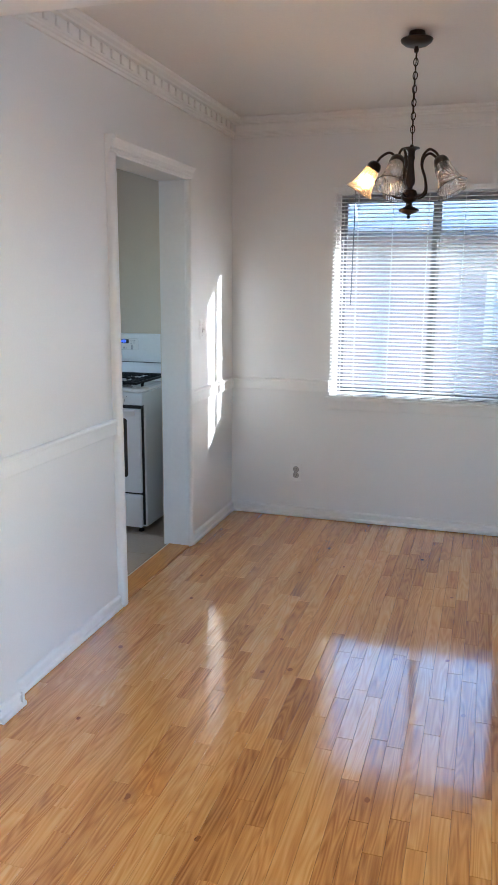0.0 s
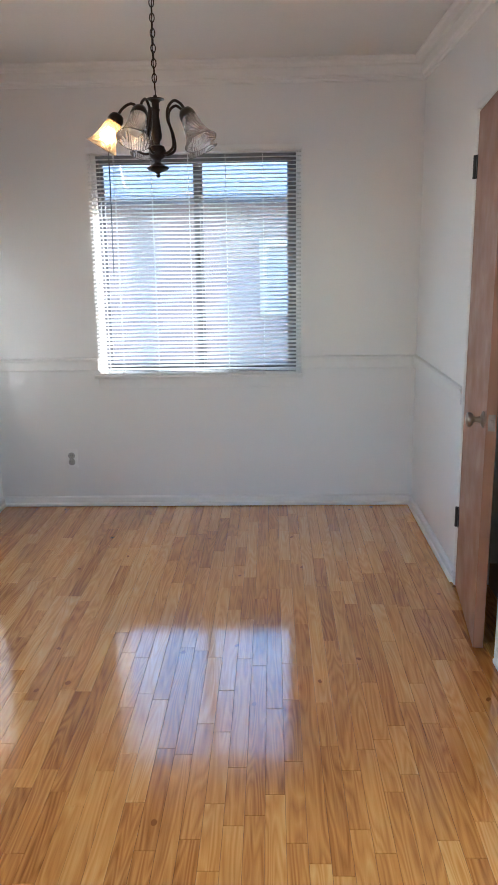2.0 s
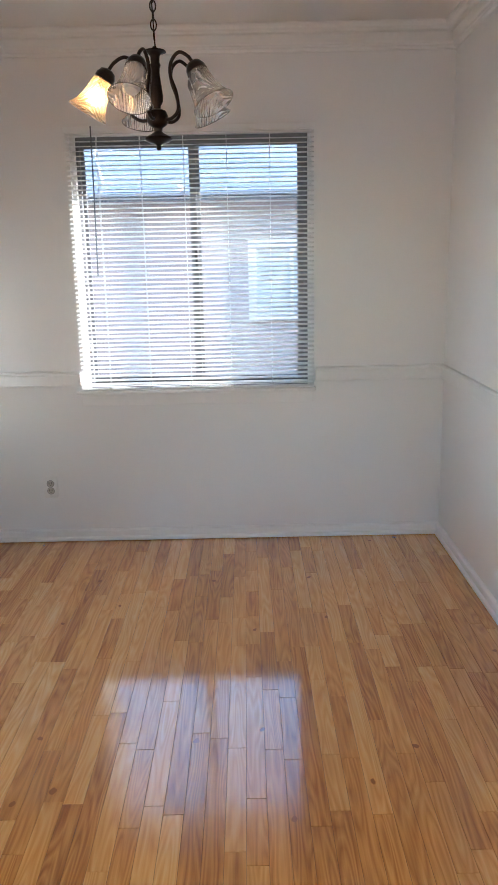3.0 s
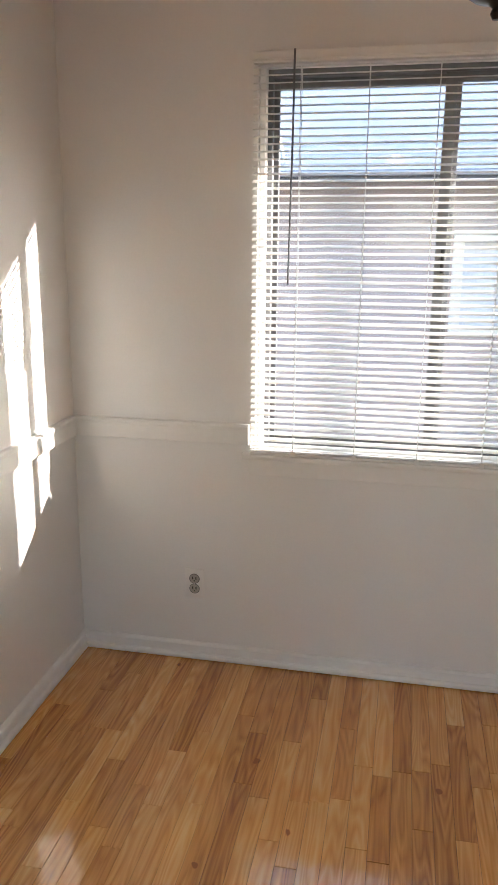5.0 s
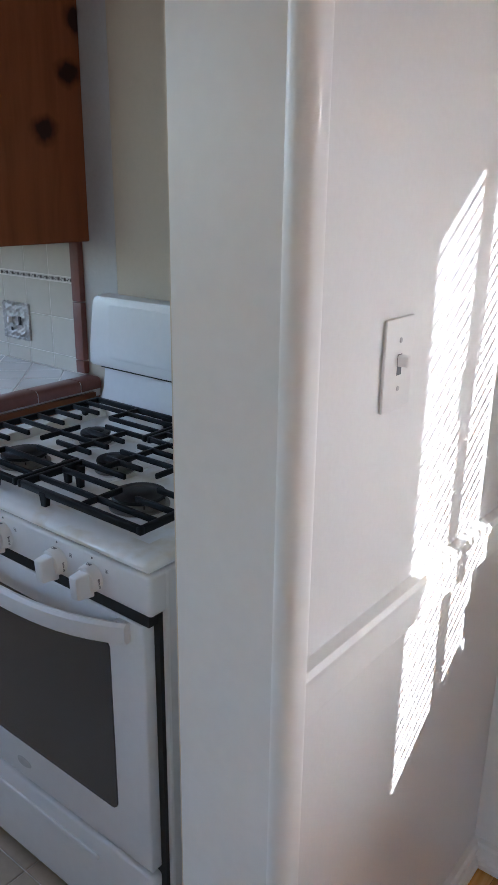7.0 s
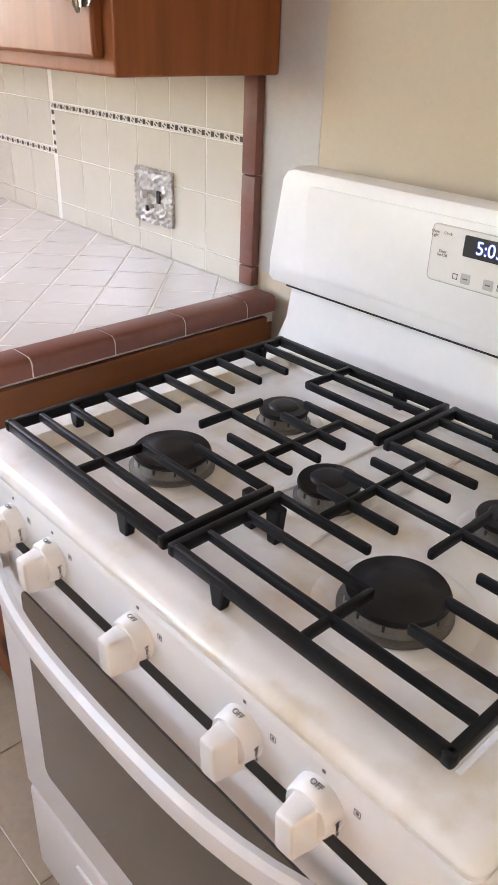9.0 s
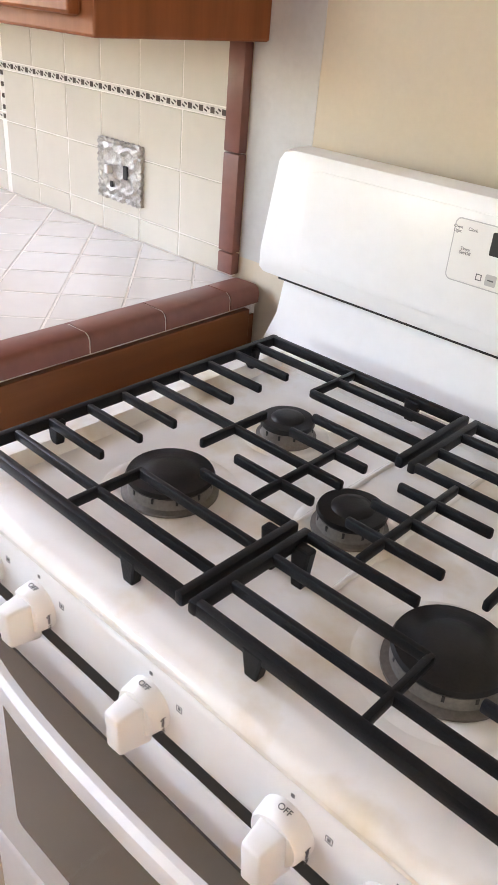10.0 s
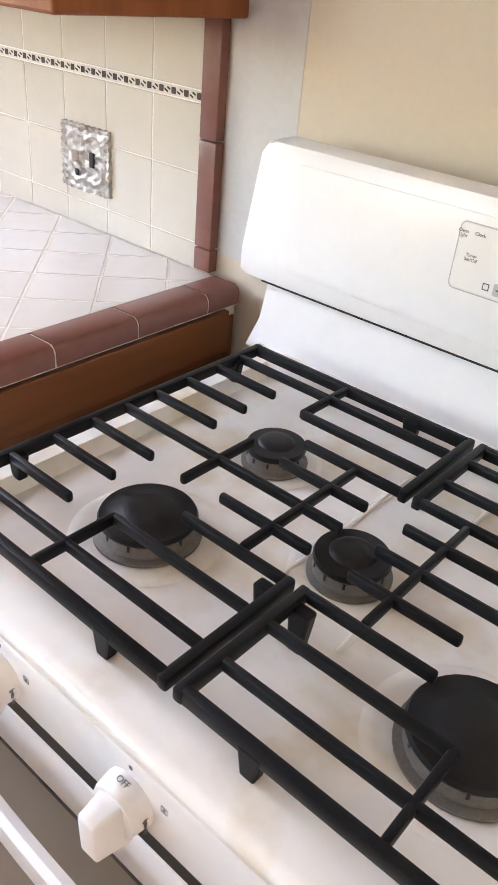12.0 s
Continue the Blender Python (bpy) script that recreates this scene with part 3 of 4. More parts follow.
part("liner", ln, M_TRIM, win, "white painted wooden window liner")
FX0, FX1, FZ1 = WX0 + 0.02, WX1 - 0.014, WZ1 - 0.013
fr = boxed(FX0, FX0 + 0.016, GY - 0.004, GY + 0.05, WZ0, FZ1, bevel=0.002)
box(fr, FX1 - 0.016, FX1, GY - 0.004, GY + 0.05, WZ0, FZ1, bevel=0.002)
box(fr, FX0 + 0.016, FX1 - 0.016, GY - 0.004, GY + 0.05, FZ1 - 0.022, FZ1, bevel=0.002)
box(fr, FX0 + 0.016, FX1 - 0.016, GY - 0.004, GY + 0.05, WZ0, WZ0 + 0.03, bevel=0.002)
part("window_frame", fr, M_ALU, win)


def sash(x0, x1, y0, name, st):
    bm = boxed(x0, x0 + st, y0, y0 + 0.016, WZ0 + 0.03, FZ1 - 0.022, bevel=0.002)
    box(bm, x1 - st, x1, y0, y0 + 0.016, WZ0 + 0.03, FZ1 - 0.022, bevel=0.002)
    box(bm, x0 + st, x1 - st, y0, y0 + 0.02, FZ1 - 0.05, FZ1 - 0.022, bevel=0.002)
    box(bm, x0 + st, x1 - st, y0, y0 + 0.02, WZ0 + 0.03, WZ0 + 0.056, bevel=0.002)
    s = part(name, bm, M_ALU, win)
    p = part("pane", boxed(x0 + st - 0.003, x1 - st + 0.003, y0 + 0.008, y0 + 0.012, WZ0 + 0.06, FZ1 - 0.055), M_PANE, s)
    p.visible_shadow = False
    return s


sash(FX0 + 0.015, -0.568, GY + 0.028, "fixed_sash", 0.018)
sash(-0.618, FX1 - 0.015, GY + 0.003, "sliding_sash", 0.034)
part("latch", boxed(-0.6, -0.588, GY - 0.01, GY + 0.005, 1.42, 1.5, bevel=0.003), M_BLACK, win, "black sash latch")

# other windows, behind the walk
for nm, lab, bx in (("window_2", "living room window with white frame", (2.63, 2.65, 2.3, 4.0, 0.75, 2.15)), ("window_3", "living room window with white frame", (-1.0, 1.4, -0.8, -0.77, 0.75, 2.15)),
                    ("window_4", "kitchen window with white frame", (-4.4, -3.4, 4.32, 4.35, 1.05, 2.05)), ("window_5", "kitchen window with white frame", (KX0 - 0.05, KX0 - 0.02, 5.5, 6.55, 1.24, 2.29))):
    w = thing(nm, lab, "window", (bx[0], bx[2], bx[4]), kind="structure")
    x0, x1, y0, y1, z0, z1 = bx
    bm = bmesh.new()
    if x1 - x0 < 0.1:
        for a, b in ((y0, y0 + 0.05), (y1 - 0.05, y1), ((y0 + y1) / 2 - 0.02, (y0 + y1) / 2 + 0.02)):
            box(bm, x0, x1, a, b, z0, z1)
        for a, b in ((z0, z0 + 0.05), (z1 - 0.05, z1)):
            box(bm, x0 + 0.002, x1 - 0.002, y0 + 0.05, y1 - 0.05, a, b)
    else:
        for a, b in ((x0, x0 + 0.05), (x1 - 0.05, x1), ((x0 + x1) / 2 - 0.02, (x0 + x1) / 2 + 0.02)):
            box(bm, a, b, y0, y1, z0, z1)
        for a, b in ((z0, z0 + 0.05), (z1 - 0.05, z1)):
            box(bm, x0 + 0.05, x1 - 0.05, y0 + 0.002, y1 - 0.002, a, b)
    part("window_frame", bm, M_TRIM, w)

# outside: ground, neighbouring house
solid("ground", boxed(-300, 300, -300, 600, -0.6, -0.45), M_GROUND, "pale concrete and dry ground outside", "ground", "structure")
house = thing("house", "pink stucco neighbouring house with a grey shingled hip roof", "house", (-1, 11.45, -0.45))
wbm = bmesh.new()
for b in ((-7, -0.32, 11.45, 11.65, -0.45, 2.4), (0.62, 9, 11.45, 11.65, -0.45, 2.4), (-0.32, 0.62, 11.45, 11.65, -0.45, 0.78), (-0.32, 0.62, 11.45, 11.65, 1.66, 2.4), (-7, 9, 16, 16.2, -0.45, 2.4), (-7, -6.8, 11.65, 16, -0.45, 2.4), (8.8, 9, 11.65, 16, -0.45, 2.4)):
    box(wbm, *b)
part("wall", wbm, M_STUCCO, house)
hw = part("window", boxed(-0.32, -0.23, 11.4, 11.5, 0.78, 1.66, bevel=0.004), M_SIDING, house, "white trimmed window")
for n_, b in (("trim", (0.53, 0.62, 11.4, 11.5, 0.78, 1.66)), ("trim", (-0.23, 0.53, 11.4, 11.5, 1.57, 1.66)), ("trim", (-0.23, 0.53, 11.4, 11.5, 0.78, 0.84)), ("trim", (0.13, 0.17, 11.42, 11.5, 0.84, 1.57))):
    part(n_, boxed(*b, bevel=0.004), M_SIDING, hw)
part("pane", boxed(-0.23, 0.53, 11.5, 11.51, 0.84, 1.57), M_CURTAIN, hw)
part("fascia", boxed(-5.5, 9.5, 10.98, 11.02, 2.03, 2.12), M_FASCIA, house, "dark painted fascia board")
part("soffit", boxed(-5.5, 9.5, 11.02, 11.45, 2.06, 2.09), M_SIDING, house)
rb = bmesh.new()
SL = 0.6
pts = [(-3.4, 10.95, 2.07), (9.5, 10.95, 2.07), (6.5, 13.6, 2.07 + SL * 2.65), (-1.35, 13.6, 2.07 + SL * 2.65)]
vs = [rb.verts.new(p) for p in pts]
fc = rb.faces.new(vs)
back = [rb.verts.new(p) for p in ((-3.4, 16.3, 2.07), (9.5, 16.3, 2.07))]
rb.faces.new((vs[2], vs[1], back[1]))
rb.faces.new((vs[0], vs[3], back[0]))
rb.faces.new((vs[3], vs[2], back[1], back[0]))
roof = part("roof", rb, M_ROOF, house)
shm = bmesh.new()
for k in range(17):
    u = k / 17
    y0 = 10.94 + 2.65 * u
    z0 = 2.075 + SL * (y0 - 10.94) + 0.004
    xl, xr = -3.4 + 2.05 * u + 0.05, 9.5 - 3 * u - 0.05
    v = [shm.verts.new(p) for p in ((xl, y0, z0 + 0.012), (xr, y0, z0 + 0.012), (xr - 0.18, y0 + 0.156, z0 + 0.156 * SL + 0.002), (xl + 0.12, y0 + 0.156, z0 + 0.156 * SL + 0.002), (xl, y0, z0 - 0.002), (xr, y0, z0 - 0.002))]
    shm.faces.new(v[:4])
    shm.faces.new((v[4], v[5], v[1], v[0]))
sh = part("shingling", shm, M_ROOF, roof)
tagged(sh, kind="stuff")
cable = solid("cable", tube([(-1.75, 11.0, 2.2), (-2.0, 12.0, 2.75), (-1.95, 12.4, 2.95), (-1.3, 13.0, 3.3), (0.8, 13.6, 3.72)], 0.012, n=6), M_TRIM, "thin white cable lying on the neighbouring roof", "cable")

# ---------------------------------------------------------------- dining room things

# venetian blind, slats tipped towards the room
blind = thing("window_blind", "white aluminium mini blind lowered over the window, slats half open", "blind", (WX0, YN, WZ0))
BX0, BX1, BY = WX0 - 0.012, WX1 + 0.012, 6.853
part("headrail", boxed(BX0, BX1, BY - 0.014, BY + 0.0145, WZ1 - 0.012, WZ1 + 0.014, bevel=0.003), M_SLAT, blind)
part("valance", boxed(BX0 - 0.004, BX1 + 0.004, BY - 0.02, BY - 0.0145, WZ1 - 0.004, WZ1 + 0.02, bevel=0.002), M_SLAT, blind)
sb = bmesh.new()
TILT = radians(20)
rows_ = []
for k in range(6):
    u = (k / 5 - 0.5) * 0.0255
    crownz = 0.0016 * (1 - (2 * k / 5 - 1) ** 2)
    yy = u * math.cos(TILT) - crownz * math.sin(TILT)
    zz = u * math.sin(TILT) + crownz * math.cos(TILT)
    rows_.append([sb.verts.new((x, yy, zz)) for x in (BX0, BX1)])
for a, b in zip(rows_, rows_[1:]):
    sb.faces.new((a[0], a[1], b[1], b[0]))
slat_me = mesh_of("slat", sb, M_SLAT, smooth=True)
N_SLAT = 55
for i in range(N_SLAT):
    z = WZ0 + 0.035 + (WZ1 - 0.022 - WZ0 - 0.035) * i / (N_SLAT - 1)
    s = new("slat", slat_me)
    s.parent = blind
    s.location = (-WX0, BY - YN, z - WZ0)
    s.rotation_euler = (radians(random.uniform(-0.7, 0.7)), radians(random.uniform(-0.04, 0.04)), 0)
for i, z in enumerate((0.016, 0.024)):
    part("stacked_slat", boxed(BX0, BX1, BY - 0.012, BY + 0.012, WZ0 + z, WZ0 + z + 0.001), M_SLAT, blind)
part("bottom_rail", boxed(BX0, BX1, BY - 0.012, BY + 0.012, WZ0 + 0.003, WZ0 + 0.012, bevel=0.003), M_SLAT, blind)
for i in range(5):
    x = -1.046 + 0.205 * i
    bm = boxed(x - 0.0012, x + 0.0012, BY - 0.0142, BY - 0.0132, WZ0 + 0.01, WZ1 - 0.02)
    box(bm, x - 0.0012, x + 0.0012, BY + 0.0132, BY + 0.0142, WZ0 + 0.01, WZ1 - 0.02)
    part("ladder_cord", bm, M_SLAT, blind)
    part("cord_clip", boxed(x - 0.008, x + 0.008, BY - 0.015, BY - 0.012, WZ0 + 0.002, WZ0 + 0.02, bevel=0.002), M_SLAT, blind)
part("wand", tube([(-1.064, BY - 0.03, 2.067), (-1.066, BY - 0.028, 1.8), (-1.072, BY - 0.026, 1.38)], 0.0035, n=6), M_GREY, blind, "thin clear grey tilt wand", smooth=True)

# chandelier: five arms, one lamp lit
CX, CYC = -0.608, 5.475
chand = thing("chandelier", "dark bronze five-arm chandelier with ribbed glass bell shades, one lit", "chandelier", (CX, CYC, 1.775))
at = Matrix.Translation((CX, CYC, 0))
part("canopy", lathe([(0, 2.434), (0.02, 2.43), (0.045, 2.436), (0.06, 2.447), (0.0635, 2.456), (0.061, 2.459), (0.035, 2.466), (0.03, 2.486), (0, 2.486)], 32, at), M_BRONZE, chand, smooth=True)
part("canopy_loop", lathe([(0, 2.408), (0.008, 2.41), (0.01, 2.42), (0.006, 2.432), (0, 2.434)], 12, at), M_BRONZE, chand, smooth=True)
zc, turn_ = 2.4, 0
while zc > 2.075:
    r, h = 0.0085, 0.0155
    pts = [(CX + (r * math.cos(a) if turn_ else 0), CYC + (0 if turn_ else r * math.cos(a)), zc + h * math.sin(a)) for a in [2 * math.pi * k / 8 for k in range(8)]]
    part("chain_link", tube(pts, 0.0021, n=6, closed=True, steps=2), M_BRONZE, chand, smooth=True)
    zc -= 0.0252
    turn_ = 1 - turn_
part("cord", tube([(CX + 0.003, CYC, 2.42), (CX - 0.004, CYC + 0.003, 2.25), (CX + 0.002, CYC, 2.06)], 0.0022, n=6), M_BRONZE, chand, smooth=True)
part("column", lathe([(0, 2.066), (0.006, 2.064), (0.008, 2.057), (0.032, 2.053), (0.034, 2.049), (0.02, 2.045), (0.014, 2.038), (0.013, 2.02), (0.016, 2.014), (0.013, 2.006), (0.012, 1.99), (0.017, 1.95), (0.02, 1.925), (0.018, 1.912), (0.011, 1.9), (0.011, 1.893), (0.026, 1.886), (0.032, 1.872), (0.032, 1.856), (0.026, 1.846), (0.014, 1.838), (0.012, 1.828), (0.02, 1.822), (0.04, 1.812), (0.042, 1.806), (0.03, 1.798), (0.012, 1.793), (0.006, 1.788), (0.0085, 1.782), (0.005, 1.775), (0, 1.774)], 32, at), M_BRONZE, chand, smooth=True)
ARM = [(0.02, 1.862), (0.052, 1.86), (0.079, 1.882), (0.074, 1.93), (0.055, 1.978), (0.06, 2.015), (0.088, 2.036), (0.12, 2.022), (0.14, 1.998)]
SHADE_OUT = [(0.02, 0.0), (0.027, -0.006), (0.031, -0.02), (0.034, -0.045), (0.039, -0.07), (0.047, -0.092), (0.057, -0.108), (0.062, -0.114)]
for k in range(5):
    ang = radians(183 + 72 * k)
    d = Vector((math.cos(ang), math.sin(ang), 0))
    arm = part("arm", tube([(CX + d.x * r, CYC + d.y * r, z) for r, z in ARM], 0.0052, n=10), M_BRONZE, chand, smooth=True)
    ax = Vector((d.x * 0.54, d.y * 0.54, -0.9)).normalized()
    mm = Matrix.Translation((CX + d.x * 0.143, CYC + d.y * 0.143, 1.992)) @ (-ax).to_track_quat("Z", "Y").to_matrix().to_4x4()
    part("socket_cup", lathe([(0, 0.012), (0.01, 0.012), (0.022, 0.006), (0.029, -0.008), (0.031, -0.022), (0.026, -0.024), (0.012, -0.02), (0.012, -0.05), (0, -0.05)], 24, mm), M_BRONZE, arm, smooth=True)
    prof = [(r, z - 0.012) for r, z in SHADE_OUT] + [(r - 0.0028, z - 0.0125) for r, z in SHADE_OUT[::-1]]
    sh = lathe(prof + prof[:1], 48)
    # the first shade takes the glow-tinted copy of the same glass
    so = new("shade", mesh_of("shade", sh, M_SHADE if k else M_SHADE_GLOWTINT, True))
    so.parent = arm
    so.matrix_basis = mm
    so.visible_shadow = False
    tagged(so, "lit ribbed glass bell shade, lamp glow tinted into the glass" if k == 0 else "clear ribbed glass bell shade")
    # added ring paints the unlit rims dark; the lit shade's rim stays light
    if k:
        part("shade_rim", tube([mm @ Vector((0.0615 * math.cos(a), 0.0615 * math.sin(a), -0.1262)) for a in [2 * math.pi * q / 16 for q in range(16)]], 0.0014, n=6, closed=True, steps=2), M_RIMDARK, arm, smooth=True)
    bm = lathe([(0, -0.05), (0.011, -0.052), (0.014, -0.062), (0.0225, -0.078), (0.024, -0.088), (0.018, -0.1), (0, -0.106)], 20, mm)
    part("bulb", bm, M_BULB if k == 0 else M_PLASTIC, arm, smooth=True)


def wall_plate(name, label, m, w, h):
    """A white cover plate with its face along +z of the pose m."""
    t = thing(name, label, "wall plate")
    t.matrix_basis = m
    ob = new("plate", mesh_of("plate", boxed(-w / 2, w / 2, -h / 2, h / 2, 0, 0.006, bevel=0.003), M_PLASTIC, True))
    ob.parent = t
    return t


def local(name, bm, material, parent, smooth=False):
    ob = new(name, mesh_of(name, bm, material, smooth))
    ob.parent = parent
    return ob


out = wall_plate("wall_outlet", "white duplex outlet low on the wall under the window", pose(-1.4, YN, 0.3, 90, 0, 0), 0.072, 0.114)
for zz in (-0.0195, 0.0195):
    face = local("receptacle", lathe([(0, 0.0085), (0.0155, 0.0085), (0.017, 0.007), (0.017, 0.004)], 24, Matrix.Translation((0, zz, 0))), M_RECEPT, out, True)
    for sx in (-0.0063, 0.0063):
        local("slot", boxed(sx - 0.0019, sx + 0.0019, zz - 0.002, zz + 0.0085, 0.008, 0.0092), M_GAP, face)
    local("slot", boxed(-0.0025, 0.0025, zz - 0.01, zz - 0.0055, 0.008, 0.0092, bevel=0.0008), M_GAP, face)
    local("seam", lathe([(0.0172, 0.0062), (0.0196, 0.0062), (0.0196, 0.0067), (0.0172, 0.0067)], 24, Matrix.Translation((0, zz, 0))), M_GREY, face)
local("screw", lathe([(0, 0.0075), (0.003, 0.0072), (0.0035, 0.006)], 12), M_BTN, out, True)
sw = wall_plate("light_switch", "white toggle switch plate beside the doorway", Matrix.Translation((XW, 6.32, 1.24)) @ Matrix.Rotation(radians(90), 4, "Z") @ Matrix.Rotation(radians(90), 4, "X"), 0.07, 0.115)
local("toggle", boxed(-0.005, 0.005, -0.002, 0.012, 0.004, 0.02, bevel=0.002), M_PLASTIC, sw)
local("toggle_slot", boxed(-0.0055, 0.0055, -0.013, 0.013, 0.005, 0.0064), M_GREY, sw)
for zz in (-0.03, 0.03):
    local("screw", lathe([(0, 0.0072), (0.003, 0.007), (0.0035, 0.006)], 12, Matrix.Translation((0, zz, 0))), M_BTN, sw, True)

# ---------------------------------------------------------------- kitchen: stove
SX0, SX1, SYF, CT = -3.01, -2.203, 6.21, 0.92   # body sides, front, cooktop rim
SXC = -2.6075
stove = thing("gas_stove", "white freestanding gas range with black cast iron grates", "stove", (SXC, 6.5, 0))
part("body", boxed(SX0, SX1, SYF + 0.035, 6.86, 0.035, 0.896, bevel=0.006), M_ENAMEL, stove)
part("vent_slot", boxed(-2.985, -2.214, SYF + 0.0035, SYF + 0.03, 0.798, 0.8195), M_GAP, stove, "black slot under the control panel")
part("front_recess", boxed(SX0 + 0.018, SX1 - 0.01, SYF + 0.026, SYF + 0.036, 0.05, 0.89), M_GAP, stove)
ck = boxed(SX0, SX1, SYF - 0.004, 6.82, 0.897, CT, bevel=0.014, seg=4)
topf = max((f for f in ck.faces if f.normal.z > 0.99), key=lambda f: f.calc_area())
bmesh.ops.inset_region(ck, faces=[topf], thickness=0.06, depth=0.0)
bmesh.ops.inset_region(ck, faces=[topf], thickness=0.016, depth=-0.018)
part("cooktop", ck, M_COOK, stove, "glossy white enamel cooktop", smooth=True)
part("control_panel", boxed(SX0 + 0.002, SX1 - 0.002, SYF, SYF + 0.06, 0.8185, 0.896, bevel=0.008, seg=3), M_ENAMEL, stove, smooth=True)
od = part("oven_door", boxed(-2.987, -2.226, SYF + 0.002, SYF + 0.03, 0.262, 0.797, bevel=0.004, seg=3), M_ENAMEL, stove, smooth=True)
part("door_window", plate(rounded(-2.9, -2.315, 0.36, 0.735, 0.018), SYF - 0.0005, SYF + 0.006, bevel=0.001), M_OVENGLASS, od, "dark glass oven window with a fine dot screen")
HN = 20
hb = bmesh.new()
prev = None
for i in range(HN + 1):
    u = i / HN
    x = -2.956 + (2.956 - 2.259) * u
    bow = 0.052 * (1 - (2 * u - 1) ** 4) ** 1.0 * (1 - 0.25 * (2 * u - 1) ** 2)
    yb = SYF - bow
    zt = 0.794 - 0.012 * (1 - (2 * u - 1) ** 2)
    ring = [hb.verts.new(p) for p in ((x, yb + 0.002, zt - 0.002), (x, yb - 0.006, zt), (x, yb - 0.012, zt - 0.006), (x, yb - 0.013, zt - 0.03), (x, yb - 0.008, zt - 0.04), (x, yb + 0.002, zt - 0.038))]
    if prev:
        for j in range(6):
            hb.faces.new((prev[j], prev[(j + 1) % 6], ring[(j + 1) % 6], ring[j]))
    else:
        hb.faces.new(ring)
    prev = ring
hb.faces.new(prev[::-1])
bmesh.ops.recalc_face_normals(hb, faces=hb.faces)
box(hb, -2.954, -2.926, SYF - 0.01, SYF + 0.003, 0.754, 0.793, bevel=0.003)
box(hb, -2.289, -2.261, SYF - 0.01, SYF + 0.003, 0.754, 0.793, bevel=0.003)
part("door_handle", hb, M_ENAMEL, od, "bowed white oven door handle", smooth=True)
part("badge", lathe([(0, 0.003), (0.012, 0.003), (0.016, 0.0)], 20, Matrix.Translation((SXC - 0.017, SYF + 0.001, 0.305)) @ Matrix.Rotation(radians(90), 4, "X") @ Matrix.Diagonal((1.6, 0.7, 1, 1))), M_BTN, od, "small oval grey badge", smooth=True)
dr = part("drawer", boxed(-2.987, -2.226, SYF + 0.002, SYF + 0.032, 0.035, 0.248, bevel=0.009, seg=3), M_ENAMEL, stove, smooth=True)
part("drawer_pull", boxed(-2.83, -2.385, SYF - 0.003, SYF + 0.004, 0.19, 0.203, bevel=0.003), M_ENAMEL, dr)
for fx in (SX0 + 0.05, SX1 - 0.05):
    for fy in (6.26, 6.8):
        part("foot", lathe([(0, 0), (0.018, 0), (0.018, 0.012), (0.008, 0.016), (0.008, 0.036), (0, 0.036)], 12, Matrix.Translation((fx, fy, 0))), M_GAP, stove)

# knobs
KNOB_X = (-2.882, -2.785, -2.611, -2.445, -2.348)
for kx in KNOB_X:
    base_m = Matrix.Translation((kx, SYF + 0.002, 0.85)) @ Matrix.Rotation(radians(90), 4, "X")
    k1 = part("knob", lathe([(0, 0.0), (0.0265, 0.0), (0.0265, 0.004), (0.0245, 0.018), (0.0225, 0.021), (0, 0.021)], 32, base_m), M_PLASTIC, stove, "white plastic burner knob", smooth=True)
    g = boxed(-0.0145, 0.0145, -0.03, 0.017, 0.012, 0.046, bevel=0.004, seg=3)
    for v in g.verts:
        if v.co.z > 0.03:
            v.co.x *= 0.72
            v.co.y *= 0.9
    g.transform(base_m @ Matrix.Rotation(radians(4), 4, "Z"))
    part("grip", g, M_PLASTIC, k1, smooth=True)
    lettering("knob_print", "OFF", 0.0075, M_GREY, k1, base_m @ Matrix.Translation((0.0, 0.0266, 0.01)) @ Matrix.Rotation(radians(-82), 4, "X"), 0.0003)
    lettering("knob_print", "Ignite Hi", 0.0055, M_GREY, k1, base_m @ Matrix.Translation((0.0264, -0.002, 0.01)) @ Matrix.Rotation(radians(82), 4, "Y") @ Matrix.Rotation(radians(-90), 4, "Z"), 0.0003)
    part("dot_mark", boxed(kx - 0.0018, kx + 0.0018, SYF - 0.0006, SYF + 0.002, 0.884, 0.8875), M_GREY, stove)
    bm = boxed(kx + 0.034, kx + 0.041, SYF - 0.0004, SYF + 0.002, 0.868, 0.8685)
    box(bm, kx + 0.034, kx + 0.0345, SYF - 0.0004, SYF + 0.002, 0.868, 0.875)
    box(bm, kx + 0.0405, kx + 0.041, SYF - 0.0004, SYF + 0.002, 0.868, 0.875)
    box(bm, kx + 0.034, kx + 0.041, SYF - 0.0004, SYF + 0.002, 0.8745, 0.875)
    box(bm, kx + 0.036, kx + 0.039, SYF - 0.0004, SYF + 0.002, 0.870, 0.873)
    part("burner_mark", bm, M_GREY, stove)

# back guard with clock panel
def guard_outline():
    return [(-3.045, 1.028), (-3.045, 1.06), (-3.022, 1.195), (-3.012, 1.208), (-2.995, 1.214), (-2.22, 1.214), (-2.203, 1.208), (-2.193, 1.195), (-2.17, 1.06), (-2.17, 1.028), (-2.182, 1.02), (-3.033, 1.02)]


